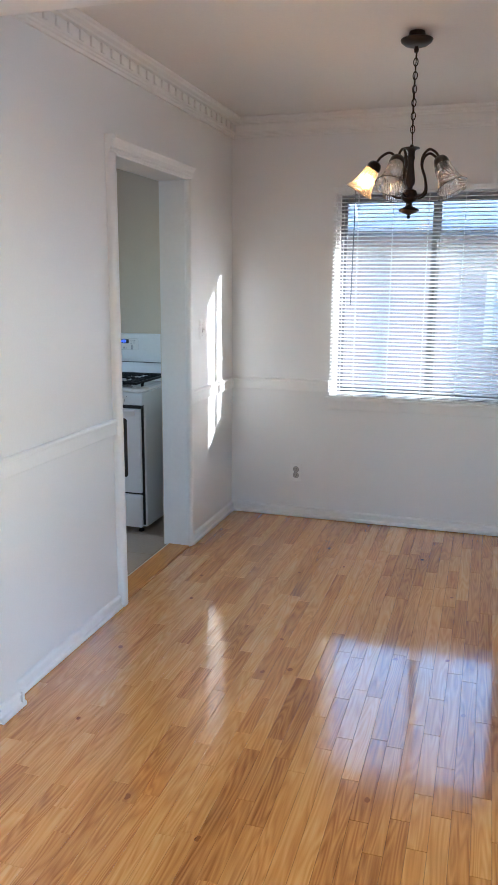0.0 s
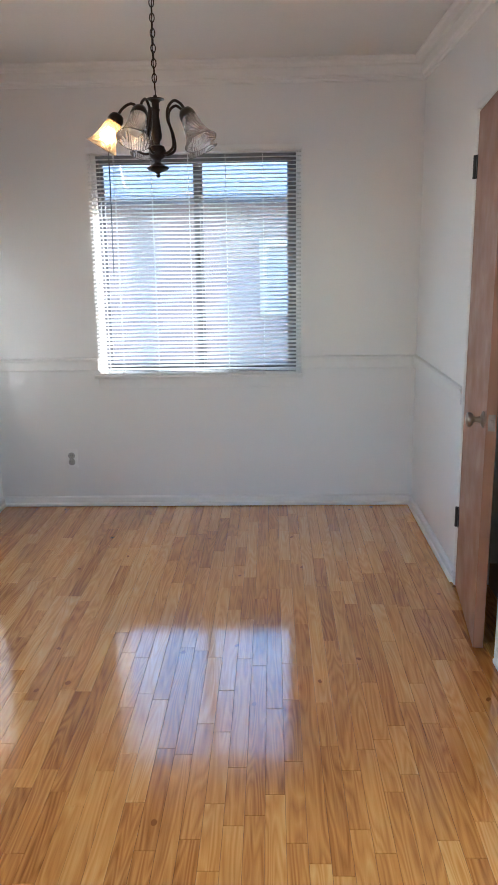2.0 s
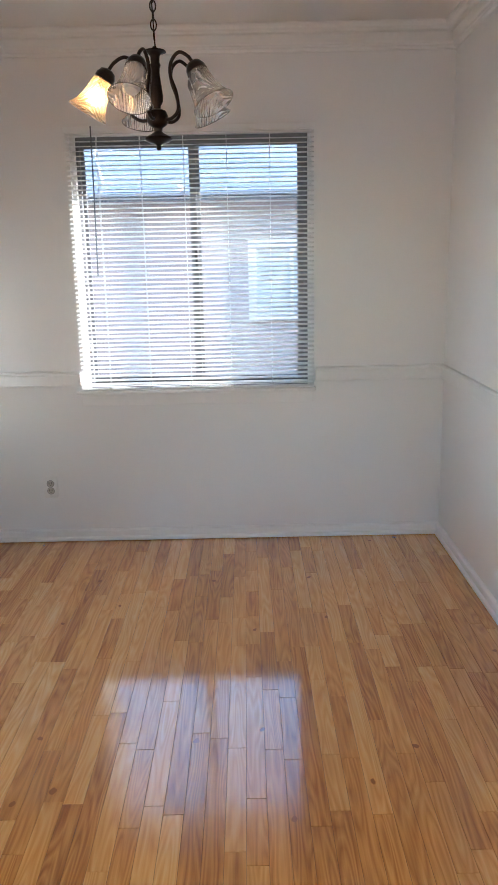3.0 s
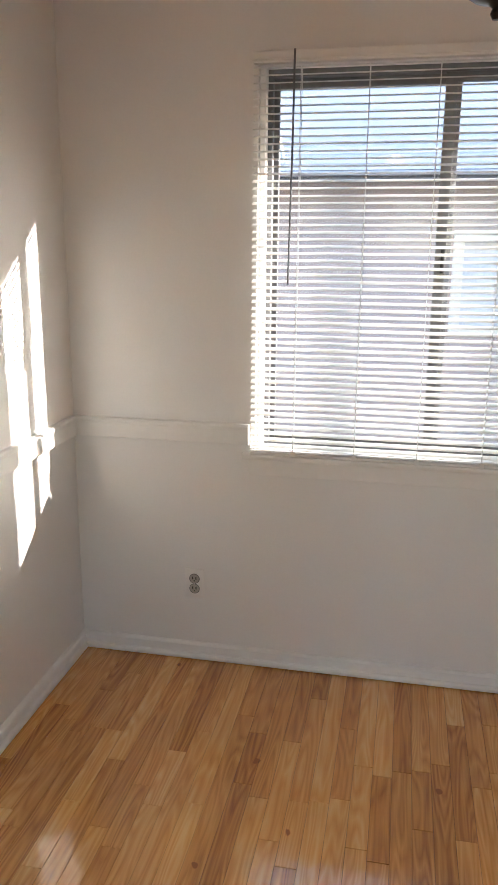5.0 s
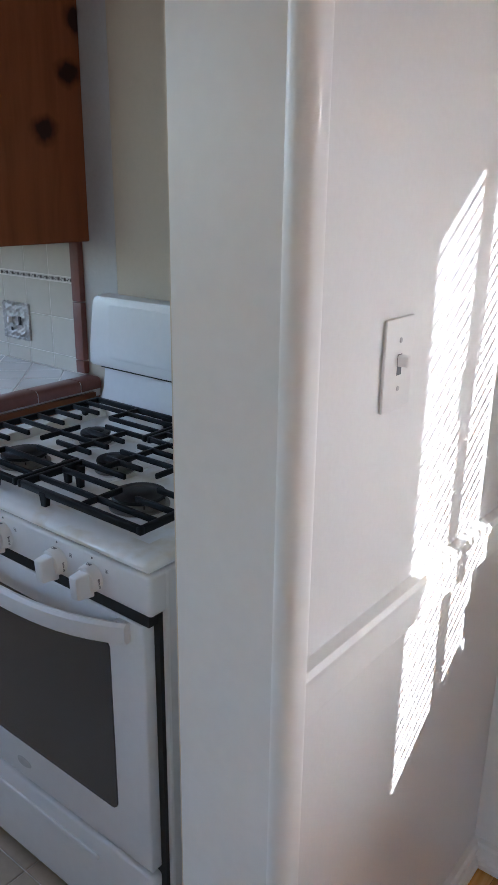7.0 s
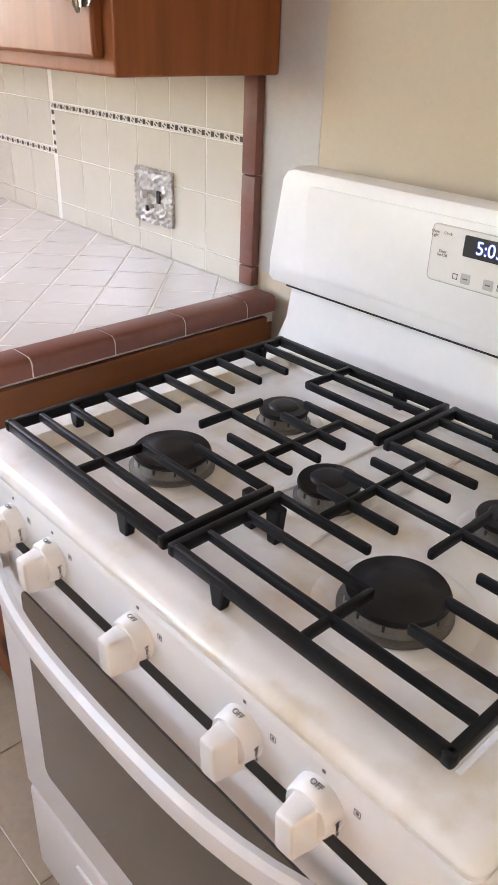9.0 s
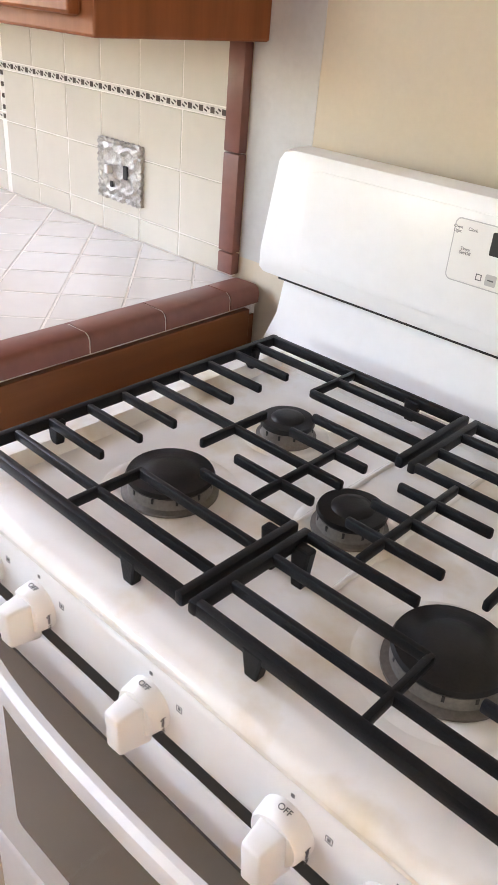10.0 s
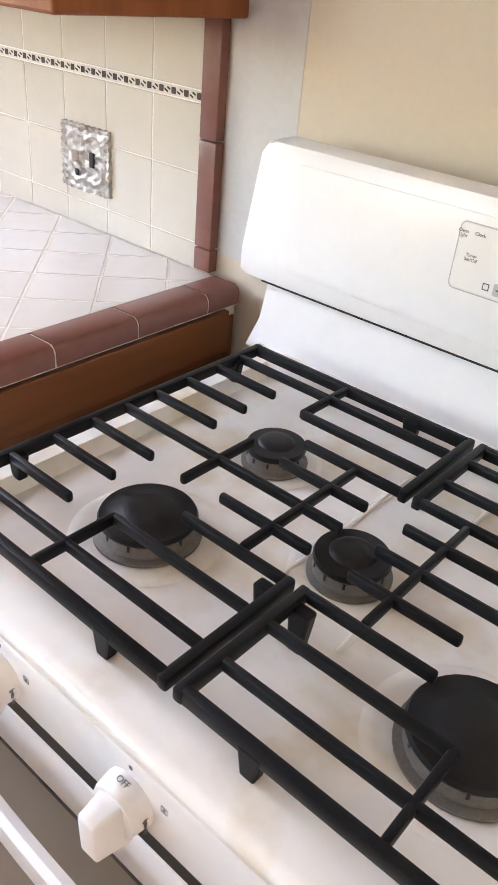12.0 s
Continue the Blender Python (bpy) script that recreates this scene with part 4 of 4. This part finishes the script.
part("guard_lower", plate([(-3.035, 0.905), (-3.01, 0.96), (-3.0, 1.021), (-2.215, 1.021), (-2.205, 0.96), (-2.18, 0.905)], 6.803, 6.885, bevel=0.006), M_ENAMEL, stove, smooth=True)
part("guard_gap", boxed(-3.005, -2.21, 6.796, 6.88, 1.0175, 1.0235), M_GAP, stove)
gd = part("backguard", plate(guard_outline(), 6.786, 6.826, bevel=0.012), M_ENAMEL, stove, "white enamel back guard with a clock", smooth=True)
part("pressed_panel", plate(rounded(-2.958, -2.257, 1.048, 1.192, 0.014), 6.7848, 6.79, bevel=0.0012), M_ENAMEL, gd, smooth=True)
cp = part("clock_panel", plate(rounded(-2.711, -2.504, 1.104, 1.18, 0.007), 6.7835, 6.79, bevel=0.0012), M_PLASTIC, gd)
bd = bmesh.new()
o_, i_ = rounded(-2.7125, -2.5025, 1.1025, 1.1815, 0.008), rounded(-2.711, -2.504, 1.104, 1.18, 0.007)
ov = [bd.verts.new((x, 6.784, z)) for x, z in o_]
iv = [bd.verts.new((x, 6.784, z)) for x, z in i_]
for a in range(len(ov)):
    b_ = (a + 1) % len(ov)
    bd.faces.new((ov[a], ov[b_], iv[b_], iv[a]))
part("clock_border", bd, M_BTN, gd)
part("clock_display", plate(rounded(-2.658, -2.575, 1.146, 1.174, 0.002), 6.782, 6.786), M_GAP, gd, "black clock display")
face_m = lambda x, z: Matrix.Translation((x, 6.7818, z)) @ Matrix.Rotation(radians(90), 4, "X")
lettering("clock_digits", "5:03", 0.025, M_LED, gd, face_m(-2.6175, 1.16), 0.0002)
face_m2 = lambda x, z: Matrix.Translation((x, 6.7833, z)) @ Matrix.Rotation(radians(90), 4, "X")
for tx, x, z in (("Oven", -2.707, 1.17), ("Light", -2.707, 1.165), ("Clock", -2.686, 1.17), ("Timer", -2.691, 1.145), ("Set/Off", -2.691, 1.14)):
    lettering("panel_print", tx, 0.0056, M_GREY, gd, face_m2(x, z), 0.0002)
for x, z in ((-2.648, 1.116), (-2.612, 1.116), (-2.552, 1.13), (-2.552, 1.112)):
    part("button", plate(rounded(x - 0.0075, x + 0.0075, z - 0.007, z + 0.007, 0.002), 6.7826, 6.786), M_BTN, gd)
    part("button_print", boxed(x - 0.004, x + 0.004, 6.7822, 6.783, z - 0.0008, z + 0.0008), M_GREY, gd)
for x, z, w in ((-2.56, 1.163, 0.006), (-2.536, 1.165, 0.009), (-2.56, 1.144, 0.007), (-2.55, 1.1215, 0.011)):
    part("panel_bar", boxed(x - w, x + w, 6.7829, 6.7837, z - 0.001, z + 0.001), M_GREY, gd)
for x, z in ((-2.665, 1.116), (-2.594, 1.116)):
    bm = boxed(x - 0.004, x + 0.004, 6.7829, 6.7837, z + 0.003, z + 0.004)
    box(bm, x - 0.004, x - 0.003, 6.7829, 6.7837, z - 0.004, z + 0.003)
    box(bm, x + 0.003, x + 0.004, 6.7829, 6.7837, z - 0.004, z + 0.003)
    box(bm, x - 0.003, x + 0.003, 6.7829, 6.7837, z - 0.004, z - 0.003)
    part("panel_symbol", bm, M_GREY, gd)
bm = lathe([(0.004, 0), (0.005, 0), (0.005, 0.0004), (0.004, 0.0004)], 20, face_m2(-2.537, 1.154))
part("panel_symbol", bm, M_GREY, gd)

# burners
BASIN = CT - 0.018
for name, dx, by, r in (("front", -0.189, 6.393, 0.0505), ("front", 0.183, 6.393, 0.0535), ("rear", -0.184, 6.591, 0.036), ("rear", 0.184, 6.591, 0.034), ("middle", -0.003, 6.493, 0.039)):
    m = Matrix.Translation((SXC + dx, by, 0))
    bb = part("burner", lathe([(0, BASIN + 0.001), (r * 1.12, BASIN + 0.001), (r * 1.12, BASIN + 0.004), (r * 0.98, BASIN + 0.006), (r * 0.94, BASIN + 0.017), (r * 0.9, BASIN + 0.02), (0, BASIN + 0.02)], 40, m), M_BURN, stove, "aluminium gas burner head", smooth=True)
    part("burner_cap", lathe([(0, BASIN + 0.0205), (r * 1.0, BASIN + 0.0205), (r * 1.02, BASIN + 0.023), (r * 0.98, BASIN + 0.027), (r * 0.62, BASIN + 0.0285), (r * 0.56, BASIN + 0.031), (r * 0.3, BASIN + 0.033), (0, BASIN + 0.0335)], 40, m), M_CAP, bb, "matt black burner cap", smooth=True)
    for q in range(22):
        a = 2 * math.pi * q / 22
        p = Vector((SXC + dx + r * 0.945 * math.cos(a), by + r * 0.945 * math.sin(a), BASIN + 0.0145))
        t = box(bmesh.new(), -0.0014, 0.0014, -0.001, 0.001, -0.003, 0.003)
        t.transform(Matrix.Translation(p) @ Matrix.Rotation(a - math.pi / 2, 4, "Z"))
        if q % 2 == 0:
            part("gas_port", t, M_GAP, bb)
        else:
            t.free()
    part("burner_well", lathe([(r * 1.14, BASIN + 0.0005), (r * 1.4, BASIN + 0.002), (r * 1.5, BASIN + 0.0025), (r * 1.62, BASIN + 0.0005)], 40, m), M_COOK, stove, smooth=True)

# grates: one built to the west, its mirror to the east
GT, GY0, GY1 = 0.955, 6.243, 6.741
GC = (GY0 + GY1) / 2


def grate(sign):
    bm = bmesh.new()

    def bar(x0, y0, x1, y1, w=0.0079, h=0.012, top=GT):
        """x: metres out from the middle of the stove."""
        xs, ys = sorted((SXC + sign * x0, SXC + sign * x1)), sorted((y0, y1))
        if xs[1] - xs[0] < ys[1] - ys[0]:
            xs = [(xs[0] + xs[1]) / 2 - w / 2, (xs[0] + xs[1]) / 2 + w / 2]
        else:
            ys = [(ys[0] + ys[1]) / 2 - w / 2, (ys[0] + ys[1]) / 2 + w / 2]
        box(bm, xs[0], xs[1], ys[0], ys[1], top - h, top, bevel=0.0028, seg=2)

    def both(x0, y0, x1, y1, **k):
        bar(x0, y0, x1, y1, **k)
        bar(x0, 2 * GC - y0, x1, 2 * GC - y1, **k)

    OUT, IN = 0.349, 0.0085
    bar(OUT - 0.006, GY0, OUT - 0.006, GY1, w=0.0107, h=0.015)
    both(IN, GY0 + 0.0065, OUT, GY0 + 0.0065, w=0.0107, h=0.015)
    both(IN, GY0, IN, 6.4, w=0.0107, h=0.015, )
    both(0.012, 6.29, OUT - 0.01, 6.29)
    both(0.185, GY0 + 0.01, 0.185, 6.348)
    for y in (6.335, 6.39, 6.443):
        both(0.238, y, OUT - 0.01, y)
    bar(0.02, GC, OUT - 0.01, GC)
    bar(0.186, 6.436, 0.186, 2 * GC - 6.436)
    both(0.186, 6.345, 0.012, 6.345)
    both(0.142, 6.3955, 0.012, 6.3955)
    bar(0.069, 6.4, 0.069, 2 * GC - 6.4)
    both(0.022, 6.4445, 0.138, 6.4445)
    g = part("burner_grate", bm, M_IRON, stove, "black cast iron grate", smooth=True)
    for fx, fy, fz in ((0.08, GY0 + 0.007, CT - 0.001), (0.085, GY1 - 0.007, CT - 0.001), (OUT - 0.007, 6.345, CT - 0.004), (OUT - 0.007, GY1 - 0.053, CT - 0.004), (0.02, 6.38, BASIN - 0.001)):
        t = boxed(-0.007, 0.007, -0.006, 0.006, fz, GT - 0.006, bevel=0.002)
        for v in t.verts:
            if v.co.z > GT - 0.012:
                v.co.x *= 1.7
                v.co.y *= 1.1
        t.transform(Matrix.Translation((SXC + sign * fx, fy, 0)))
        part("foot", t, M_IRON, g)
    return g


grate(-1)
grate(1)

# pressed ribs beside the middle of the cooktop
for dx in (-0.049, 0.049):
    rb = boxed(SXC + dx - 0.004, SXC + dx + 0.004, 6.4, 6.72, BASIN - 0.004, BASIN + 0.003, bevel=0.0034, seg=3)
    part("pressed_rib", rb, M_COOK, stove, smooth=True)
stove.location = (-2.5665, 6.502, 0)
stove.scale = (0.947, 0.97, 0.968)

# ---------------------------------------------------------------- kitchen: counter, tiles, cabinets
CTZ = 0.912
counter = thing("counter_top", "ivory tiled counter top with an oxblood tile edge", "counter", (-3.8, 6.6, 0.862))
part("bed", boxed(KX0, -3.08, 6.305, 6.897, 0.862, CTZ - 0.0008), M_GROUT, counter)


def clip(poly, axis, lim, keep_less):
    outp = []
    for i, p in enumerate(poly):
        q = poly[(i + 1) % len(poly)]
        ip = (p[axis] <= lim) == keep_less or p[axis] == lim
        iq = (q[axis] <= lim) == keep_less or q[axis] == lim
        if ip:
            outp.append(p)
        if ip != iq:
            t = (lim - p[axis]) / (q[axis] - p[axis])
            outp.append((p[0] + t * (q[0] - p[0]), p[1] + t * (q[1] - p[1])))
    return outp


TS = 0.106
half = TS / math.sqrt(2) - 0.0022
step = TS * math.sqrt(2)
for a in range(-24, 24):
    for b in range(-14, 14):
        cx = -3.237 + (a + b) * step / 2
        cy = 6.897 - step / 2 + (a - b) * step / 2
        if not (KX0 - 0.1 < cx < -3.03 and 6.2 < cy < 7.0):
            continue
        poly = [(cx + half, cy), (cx, cy + half), (cx - half, cy), (cx, cy - half)]
        for ax_, lim, less in ((0, -3.132, True), (0, KX0, False), (1, 6.895, True), (1, 6.357, False)):
            poly = clip(poly, ax_, lim, less)
            if len(poly) < 3:
                break
        if len(poly) < 3:
            continue
        mx, my = sum(p[0] for p in poly) / len(poly), sum(p[1] for p in poly) / len(poly)
        n_ = len(poly)
        me = bpy.data.meshes.new("tile")
        v = [(x - mx, y - my, -0.008) for x, y in poly] + [(x - mx, y - my, -0.0012) for x, y in poly] + [((x - mx) * 0.975, (y - my) * 0.975, 0) for x, y in poly]
        f = [tuple(range(2 * n_, 3 * n_))] + [(k * n_ + i, k * n_ + (i + 1) % n_, (k + 1) * n_ + (i + 1) % n_, (k + 1) * n_ + i) for k in (0, 1) for i in range(n_)]
        me.from_pydata(v, [], f)
        me.materials.append(M_CTILE)
        t = piece("tile", me, counter, (mx + 3.8, my - 6.6, CTZ - 0.862), (radians(random.uniform(-0.25, 0.25)), radians(random.uniform(-0.25, 0.25)), 0))

EDGE_BED = [(-0.04, -0.02), (0.0185, -0.0255), (0.0185, -0.004), (0.0155, 0.0018), (0.0095, 0.0056), (-0.035, 0.0046), (-0.044, 0.0008)]
part("edge_bed", moulding(EDGE_BED, (-3.083, 6.292, CTZ), (-3.083, 6.886, CTZ), (1, 0, 0)), M_GROUT, counter)
EDGE = [(0, -0.027), (0.014, -0.027), (0.02, -0.023), (0.02, -0.004), (0.017, 0.003), (0.01, 0.007), (-0.035, 0.006), (-0.045, 0.002), (-0.046, -0.01), (0, -0.012)]
for y0, y1 in ((6.287, 6.38), (6.382, 6.527), (6.529, 6.671), (6.673, 6.815), (6.817, 6.888)):
    part("edge_tile", moulding(EDGE, (-3.083, y0, CTZ), (-3.083, y1 - 0.001, CTZ), (1, 0, 0)), M_BRICKTRIM, counter, smooth=True)
x = -3.079
while x > KX0 + 0.02:
    x2 = max(x - 0.155, KX0)
    part("edge_tile", moulding(EDGE, (x, 6.302, CTZ), (x2 + 0.002, 6.302, CTZ), (0, -1, 0)), M_BRICKTRIM, counter, smooth=True)
    x = x2

bc = thing("base_cabinet", "reddish stained pine base cabinet under the tiled counter", "cabinet", (-3.85, 6.6, 0))
part("body", boxed(KX0, -3.079, 6.367, 6.895, 0.1, 0.861), M_CABX, bc)
part("side_cleat", boxed(-3.079, -3.066, 6.307, 6.87, 0.807, 0.879, bevel=0.002), M_CABX, bc)
part("toe_kick", boxed(KX0, -3.097, 6.417, 6.895, 0, 0.1), M_GAP, bc)
for i in range(3):
    x1 = -3.117 - 0.465 * i
    d = part("cabinet_door", boxed(x1 - 0.44, x1, 6.349, 6.369, 0.13, 0.65, bevel=0.004), M_CAB, bc)
    part("pull", tube([(x1 - 0.05, 6.347, 0.58), (x1 - 0.05, 6.327, 0.58), (x1 - 0.05, 6.327, 0.5), (x1 - 0.05, 6.347, 0.5)], 0.004, n=8), M_CHROME, d, smooth=True)
    part("drawer_front", boxed(x1 - 0.44, x1, 6.349, 6.369, 0.67, 0.84, bevel=0.004), M_CAB, bc)

uc = thing("wall_cabinet", "reddish stained knotty pine wall cabinet over the counter", "cabinet", (-3.86, 6.75, 1.291))
part("body", boxed(KX0, -3.098, 6.575, 6.903, 1.291, 2.28, bevel=0.004), M_CAB, uc)
for i in range(3):
    x1 = -3.126 - 0.45 * i
    d = part("cabinet_door", boxed(x1 - 0.43, x1, 6.557, 6.577, 1.314, 2.24, bevel=0.005), M_CAB, uc)
    if i == 0:
        lt = part("latch", tube([(x1 - 0.018, 6.548, 1.371), (x1 - 0.02, 6.544, 1.396), (x1 - 0.024, 6.547, 1.461)], lambda u: 0.0025 + 0.003 * math.sin(math.pi * min(1, u * 1.05)), n=8), M_CHROME, d, "ornate chrome cabinet latch", smooth=True)
        part("latch_arm", tube([(x1 - 0.1, 6.540, 1.393), (x1 - 0.07, 6.541, 1.398), (x1 - 0.012, 6.547, 1.392), (x1 + 0.006, 6.553, 1.394)], lambda u: 0.0022 + 0.0025 * math.sin(math.pi * u), n=8), M_CHROME, lt, smooth=True)
        part("latch_plate", plate(rounded(x1 - 0.034, x1 + 0.008, 1.378, 1.410, 0.012), 6.552, 6.5535), M_CHROME, lt)

# backsplash: ivory tiles, mosaic band stepping down, oxblood edge tile
splash = thing("backsplash", "ivory tiled backsplash with a dark mosaic band", "backsplash", (-3.8, 6.9, CTZ), kind="structure")
SYB = 6.9045
part("bed", boxed(KX0, -3.14, 6.8968, SYB, CTZ, 1.29), M_GROUT, splash)
XT = -3.168
pitch = 0.114
cache = {}


def wall_tile(x0, x1, z0, z1):
    w, h = round(x1 - x0 - 0.0022, 4), round(z1 - z0 - 0.0022, 4)
    if (w, h) not in cache:
        cache[w, h] = slab(w, h, 0.007, 0.0012)
        cache[w, h].materials.append(M_TILE)
    piece("tile", cache[w, h], splash, ((x0 + x1) / 2 + 3.8, 6.8955 - 6.9, (z0 + z1) / 2 - CTZ), (radians(90 + random.uniform(-0.35, 0.35)), 0, radians(random.uniform(-0.35, 0.35))))


XSTEP = XT - 6 * pitch - 0.012
for i in range(12):
    if i < 6:
        x1, rows = XT - i * pitch, ((CTZ, 0.957), (0.957, 1.068), (1.068, 1.1715), (1.1885, 1.29))
    else:
        x1, rows = XT - i * pitch - 0.016, ((CTZ, 0.957), (0.957, 1.0685), (1.0855, 1.1885), (1.1885, 1.29))
    x0 = max(x1 - pitch, KX0)
    for z0, z1 in rows:
        wall_tile(x0, x1, z0, z1)
band = part("mosaic_band", boxed(XSTEP, XT, 6.8958, 6.9, 1.1725, 1.1875), M_MOSLIGHT, splash)
box_l = part("mosaic_band", boxed(KX0, XSTEP + 0.014, 6.8958, 6.9, 1.0695, 1.0845), M_MOSLIGHT, splash)
box_v = part("mosaic_band", boxed(XSTEP, XSTEP + 0.014, 6.8958, 6.9, 1.0865, 1.1715), M_MOSLIGHT, splash)
chip = slab(0.0095, 0.0095, 0.003, 0.0006)
chip.materials.append(M_MOSAIC)
tiny = slab(0.007, 0.0025, 0.003, 0.0004)
tiny.materials.append(M_MOSAIC)
rot90 = (radians(90), 0, 0)
k = 0
x = XT - 0.012
while x > XSTEP + 0.01:
    piece("mosaic_chip", chip, splash, (x + 3.8, 6.8948 - 6.9, 1.18 - CTZ), rot90)
    piece("mosaic_chip", tiny, splash, (x - 0.011 + 3.8, 6.8948 - 6.9, 1.182 - CTZ), (radians(90), radians(25), 0))
    piece("mosaic_chip", tiny, splash, (x - 0.0165 + 3.8, 6.8948 - 6.9, 1.178 - CTZ), (radians(90), radians(25), 0))
    x -= 0.0276
x = XSTEP + 0.006
while x > KX0 + 0.02:
    piece("mosaic_chip", chip, splash, (x + 3.8, 6.8948 - 6.9, 1.077 - CTZ), rot90)
    piece("mosaic_chip", tiny, splash, (x - 0.0138 + 3.8, 6.8948 - 6.9, 1.077 - CTZ), (radians(90), radians(25), 0))
    x -= 0.0276
for z in (1.096, 1.119, 1.142, 1.165):
    piece("mosaic_chip", chip, splash, (XSTEP + 0.007 + 3.8, 6.8948 - 6.9, z - CTZ), rot90)
for z0, z1 in ((CTZ + 0.006, 0.955), (0.957, 1.122), (1.124, 1.289)):
    part("edge_tile", boxed(XT + 0.001, -3.131, 6.885, SYB, z0, z1, bevel=0.0025, seg=2), M_BRICKTRIM, splash, smooth=True)

# thin added strip: shade beside the cabinet, painted as a paler grey
solid("wall_shaded_strip", boxed(-3.13, -2.996, YK - 0.0006, YK + 0.004, 0.95, CEIL - 0.004), M_WALLSHADED, "pale grey strip of wall beside the backsplash, shade painted in", "wall", "structure")

# ornate pewter plate with a switch and an outlet
PXC, PZC = -3.449, 1.0355
pw = thing("ornate_switch_plate", "ornate cast pewter two-gang switch plate on the tiled wall", "switch plate", (PXC, 6.895, PZC))
pb = bmesh.new()
NX, NZ = 44, 40
gv = []
for j in range(NZ + 1):
    row = []
    for i in range(NX + 1):
        u, w = i / NX * 2 - 1, j / NZ * 2 - 1
        edge = 0.0035 * (math.sin(26 * u) * (abs(w) > 0.9) + math.sin(24 * w) * (abs(u) > 0.9)) * 0.25
        h = 0.0045
        for cx_, cz_, rr in ((-0.42, 0.45, 0.3), (0.42, 0.45, 0.3), (-0.42, -0.4, 0.3), (0.42, -0.4, 0.3), (0, 0, 0.26), (0, 0.8, 0.2), (0, -0.8, 0.2)):
            dd = math.hypot((u - cx_), (w - cz_))
            h += 0.0036 * math.exp(-((dd - rr) / 0.07) ** 2)
        h += 0.0017 * math.sin(17 * u + 3 * math.sin(5 * w)) * math.sin(15 * w)
        if max(abs(u), abs(w)) > 0.86:
            h += 0.0025 + 0.0015 * math.sin(30 * (u + w))
        row.append(pb.verts.new((PXC + u * 0.065 + edge, 6.895 - h, PZC + w * 0.0568 + edge)))
    gv.append(row)
for j in range(NZ):
    for i in range(NX):
        pb.faces.new((gv[j][i], gv[j][i + 1], gv[j + 1][i + 1], gv[j + 1][i]))
rim = [e for e in pb.edges if e.is_boundary]
ex = bmesh.ops.extrude_edge_only(pb, edges=rim)
for v in ex["geom"]:
    if isinstance(v, bmesh.types.BMVert):
        v.co.y = 6.8955
bmesh.ops.recalc_face_normals(pb, faces=pb.faces)
part("plate", pb, M_PEWTER, pw, smooth=True)
part("toggle", boxed(PXC - 0.0275, PXC - 0.0175, 6.874, 6.889, PZC - 0.006, PZC + 0.011, bevel=0.002), M_PLASTIC, pw)
part("toggle", boxed(PXC + 0.0165, PXC + 0.0285, 6.884, 6.889, PZC - 0.011, PZC + 0.015, bevel=0.002), M_GAP, pw)
part("slot", boxed(PXC - 0.0275, PXC - 0.0175, 6.8865, 6.8895, PZC - 0.033, PZC - 0.021, bevel=0.002), M_GAP, pw)

# ---------------------------------------------------------------- floors, piece by piece
kf = thing("floor_kitchen", "tan ceramic tile kitchen floor", "floor", kind="structure")
part("bed", boxed(KX0, XK + 0.03, 4.42, YK, -0.05, -0.004), M_GROUT, kf)
kt = slab(0.303, 0.303, 0.004, 0.0015)
kt.materials.append(M_KTILE)
for i in range(9):
    for j in range(9):
        x, y = -2.14 - 0.306 * i, 6.36 - 0.306 * j + 0.306
        if x > KX0 - 0.15 and y > 4.3:
            piece("floor_tile", kt, kf, (x, y, 0.0))

fl = thing("floor", "glossy honey oak strip floor with mixed board tones", "floor", kind="structure")
part("subfloor", boxed(-2.75, 2.6, -0.85, 7.0, -0.08, -0.0125), M_SUB, fl)
PW = 0.0562
LENS = (0.24, 0.33, 0.42, 0.51, 0.63, 0.78, 0.95)
boards = {}
for L in LENS:
    boards[L] = slab(PW - 0.0007, L - 0.0012, 0.012, 0.0007)
    boards[L].materials.append(M_OAK)
rng = random.Random(7)
rest_v, rest_f = [], []
count = 0
col0 = -2.74
for c in range(95):
    x = col0 + PW * (c + 0.5)
    dining = XW - 0.06 < x < XE + 0.16
    y = (YN + rng.uniform(0.0, 0.1)) if dining else 4.25
    while y > -0.8:
        L = rng.choice(LENS if rng.random() < 0.75 else LENS[:4])
        yc = y - L / 2
        if dining and yc > 4.55 and count < 300 and XW - 0.06 < x < XE:
            piece("board", boards[L], fl, (x, yc, 0), (radians(rng.uniform(-0.03, 0.03)), radians(rng.uniform(-0.07, 0.07)), 0))
            count += 1
        else:
            k = len(rest_v)
            tx, ty = rng.uniform(-0.0011, 0.0011), rng.uniform(-0.0004, 0.0004)
            a, b = (PW - 0.0007) / 2, (L - 0.0012) / 2
            for hx, hy, z in ((a, b, -0.012), (a, b, -0.0007), (a - 0.0007, b - 0.0007, 0)):
                rest_v += [(x + sx * hx, yc + sy * hy, z + sx * hx * tx + sy * hy * ty) for sx, sy in ((-1, -1), (1, -1), (1, 1), (-1, 1))]
            rest_f.append((k + 8, k + 9, k + 10, k + 11))
            for q in (0, 4):
                for i in range(4):
                    j = (i + 1) % 4
                    rest_f.append((k + q + i, k + q + j, k + q + j + 4, k + q + i + 4))
        y -= L
me = bpy.data.meshes.new("boards_rest")
me.from_pydata(rest_v, [], rest_f)
me.materials.append(M_OAK_REST)
rest = new("boards_rest", me)
rest.parent = fl
tagged(rest, kind="stuff")
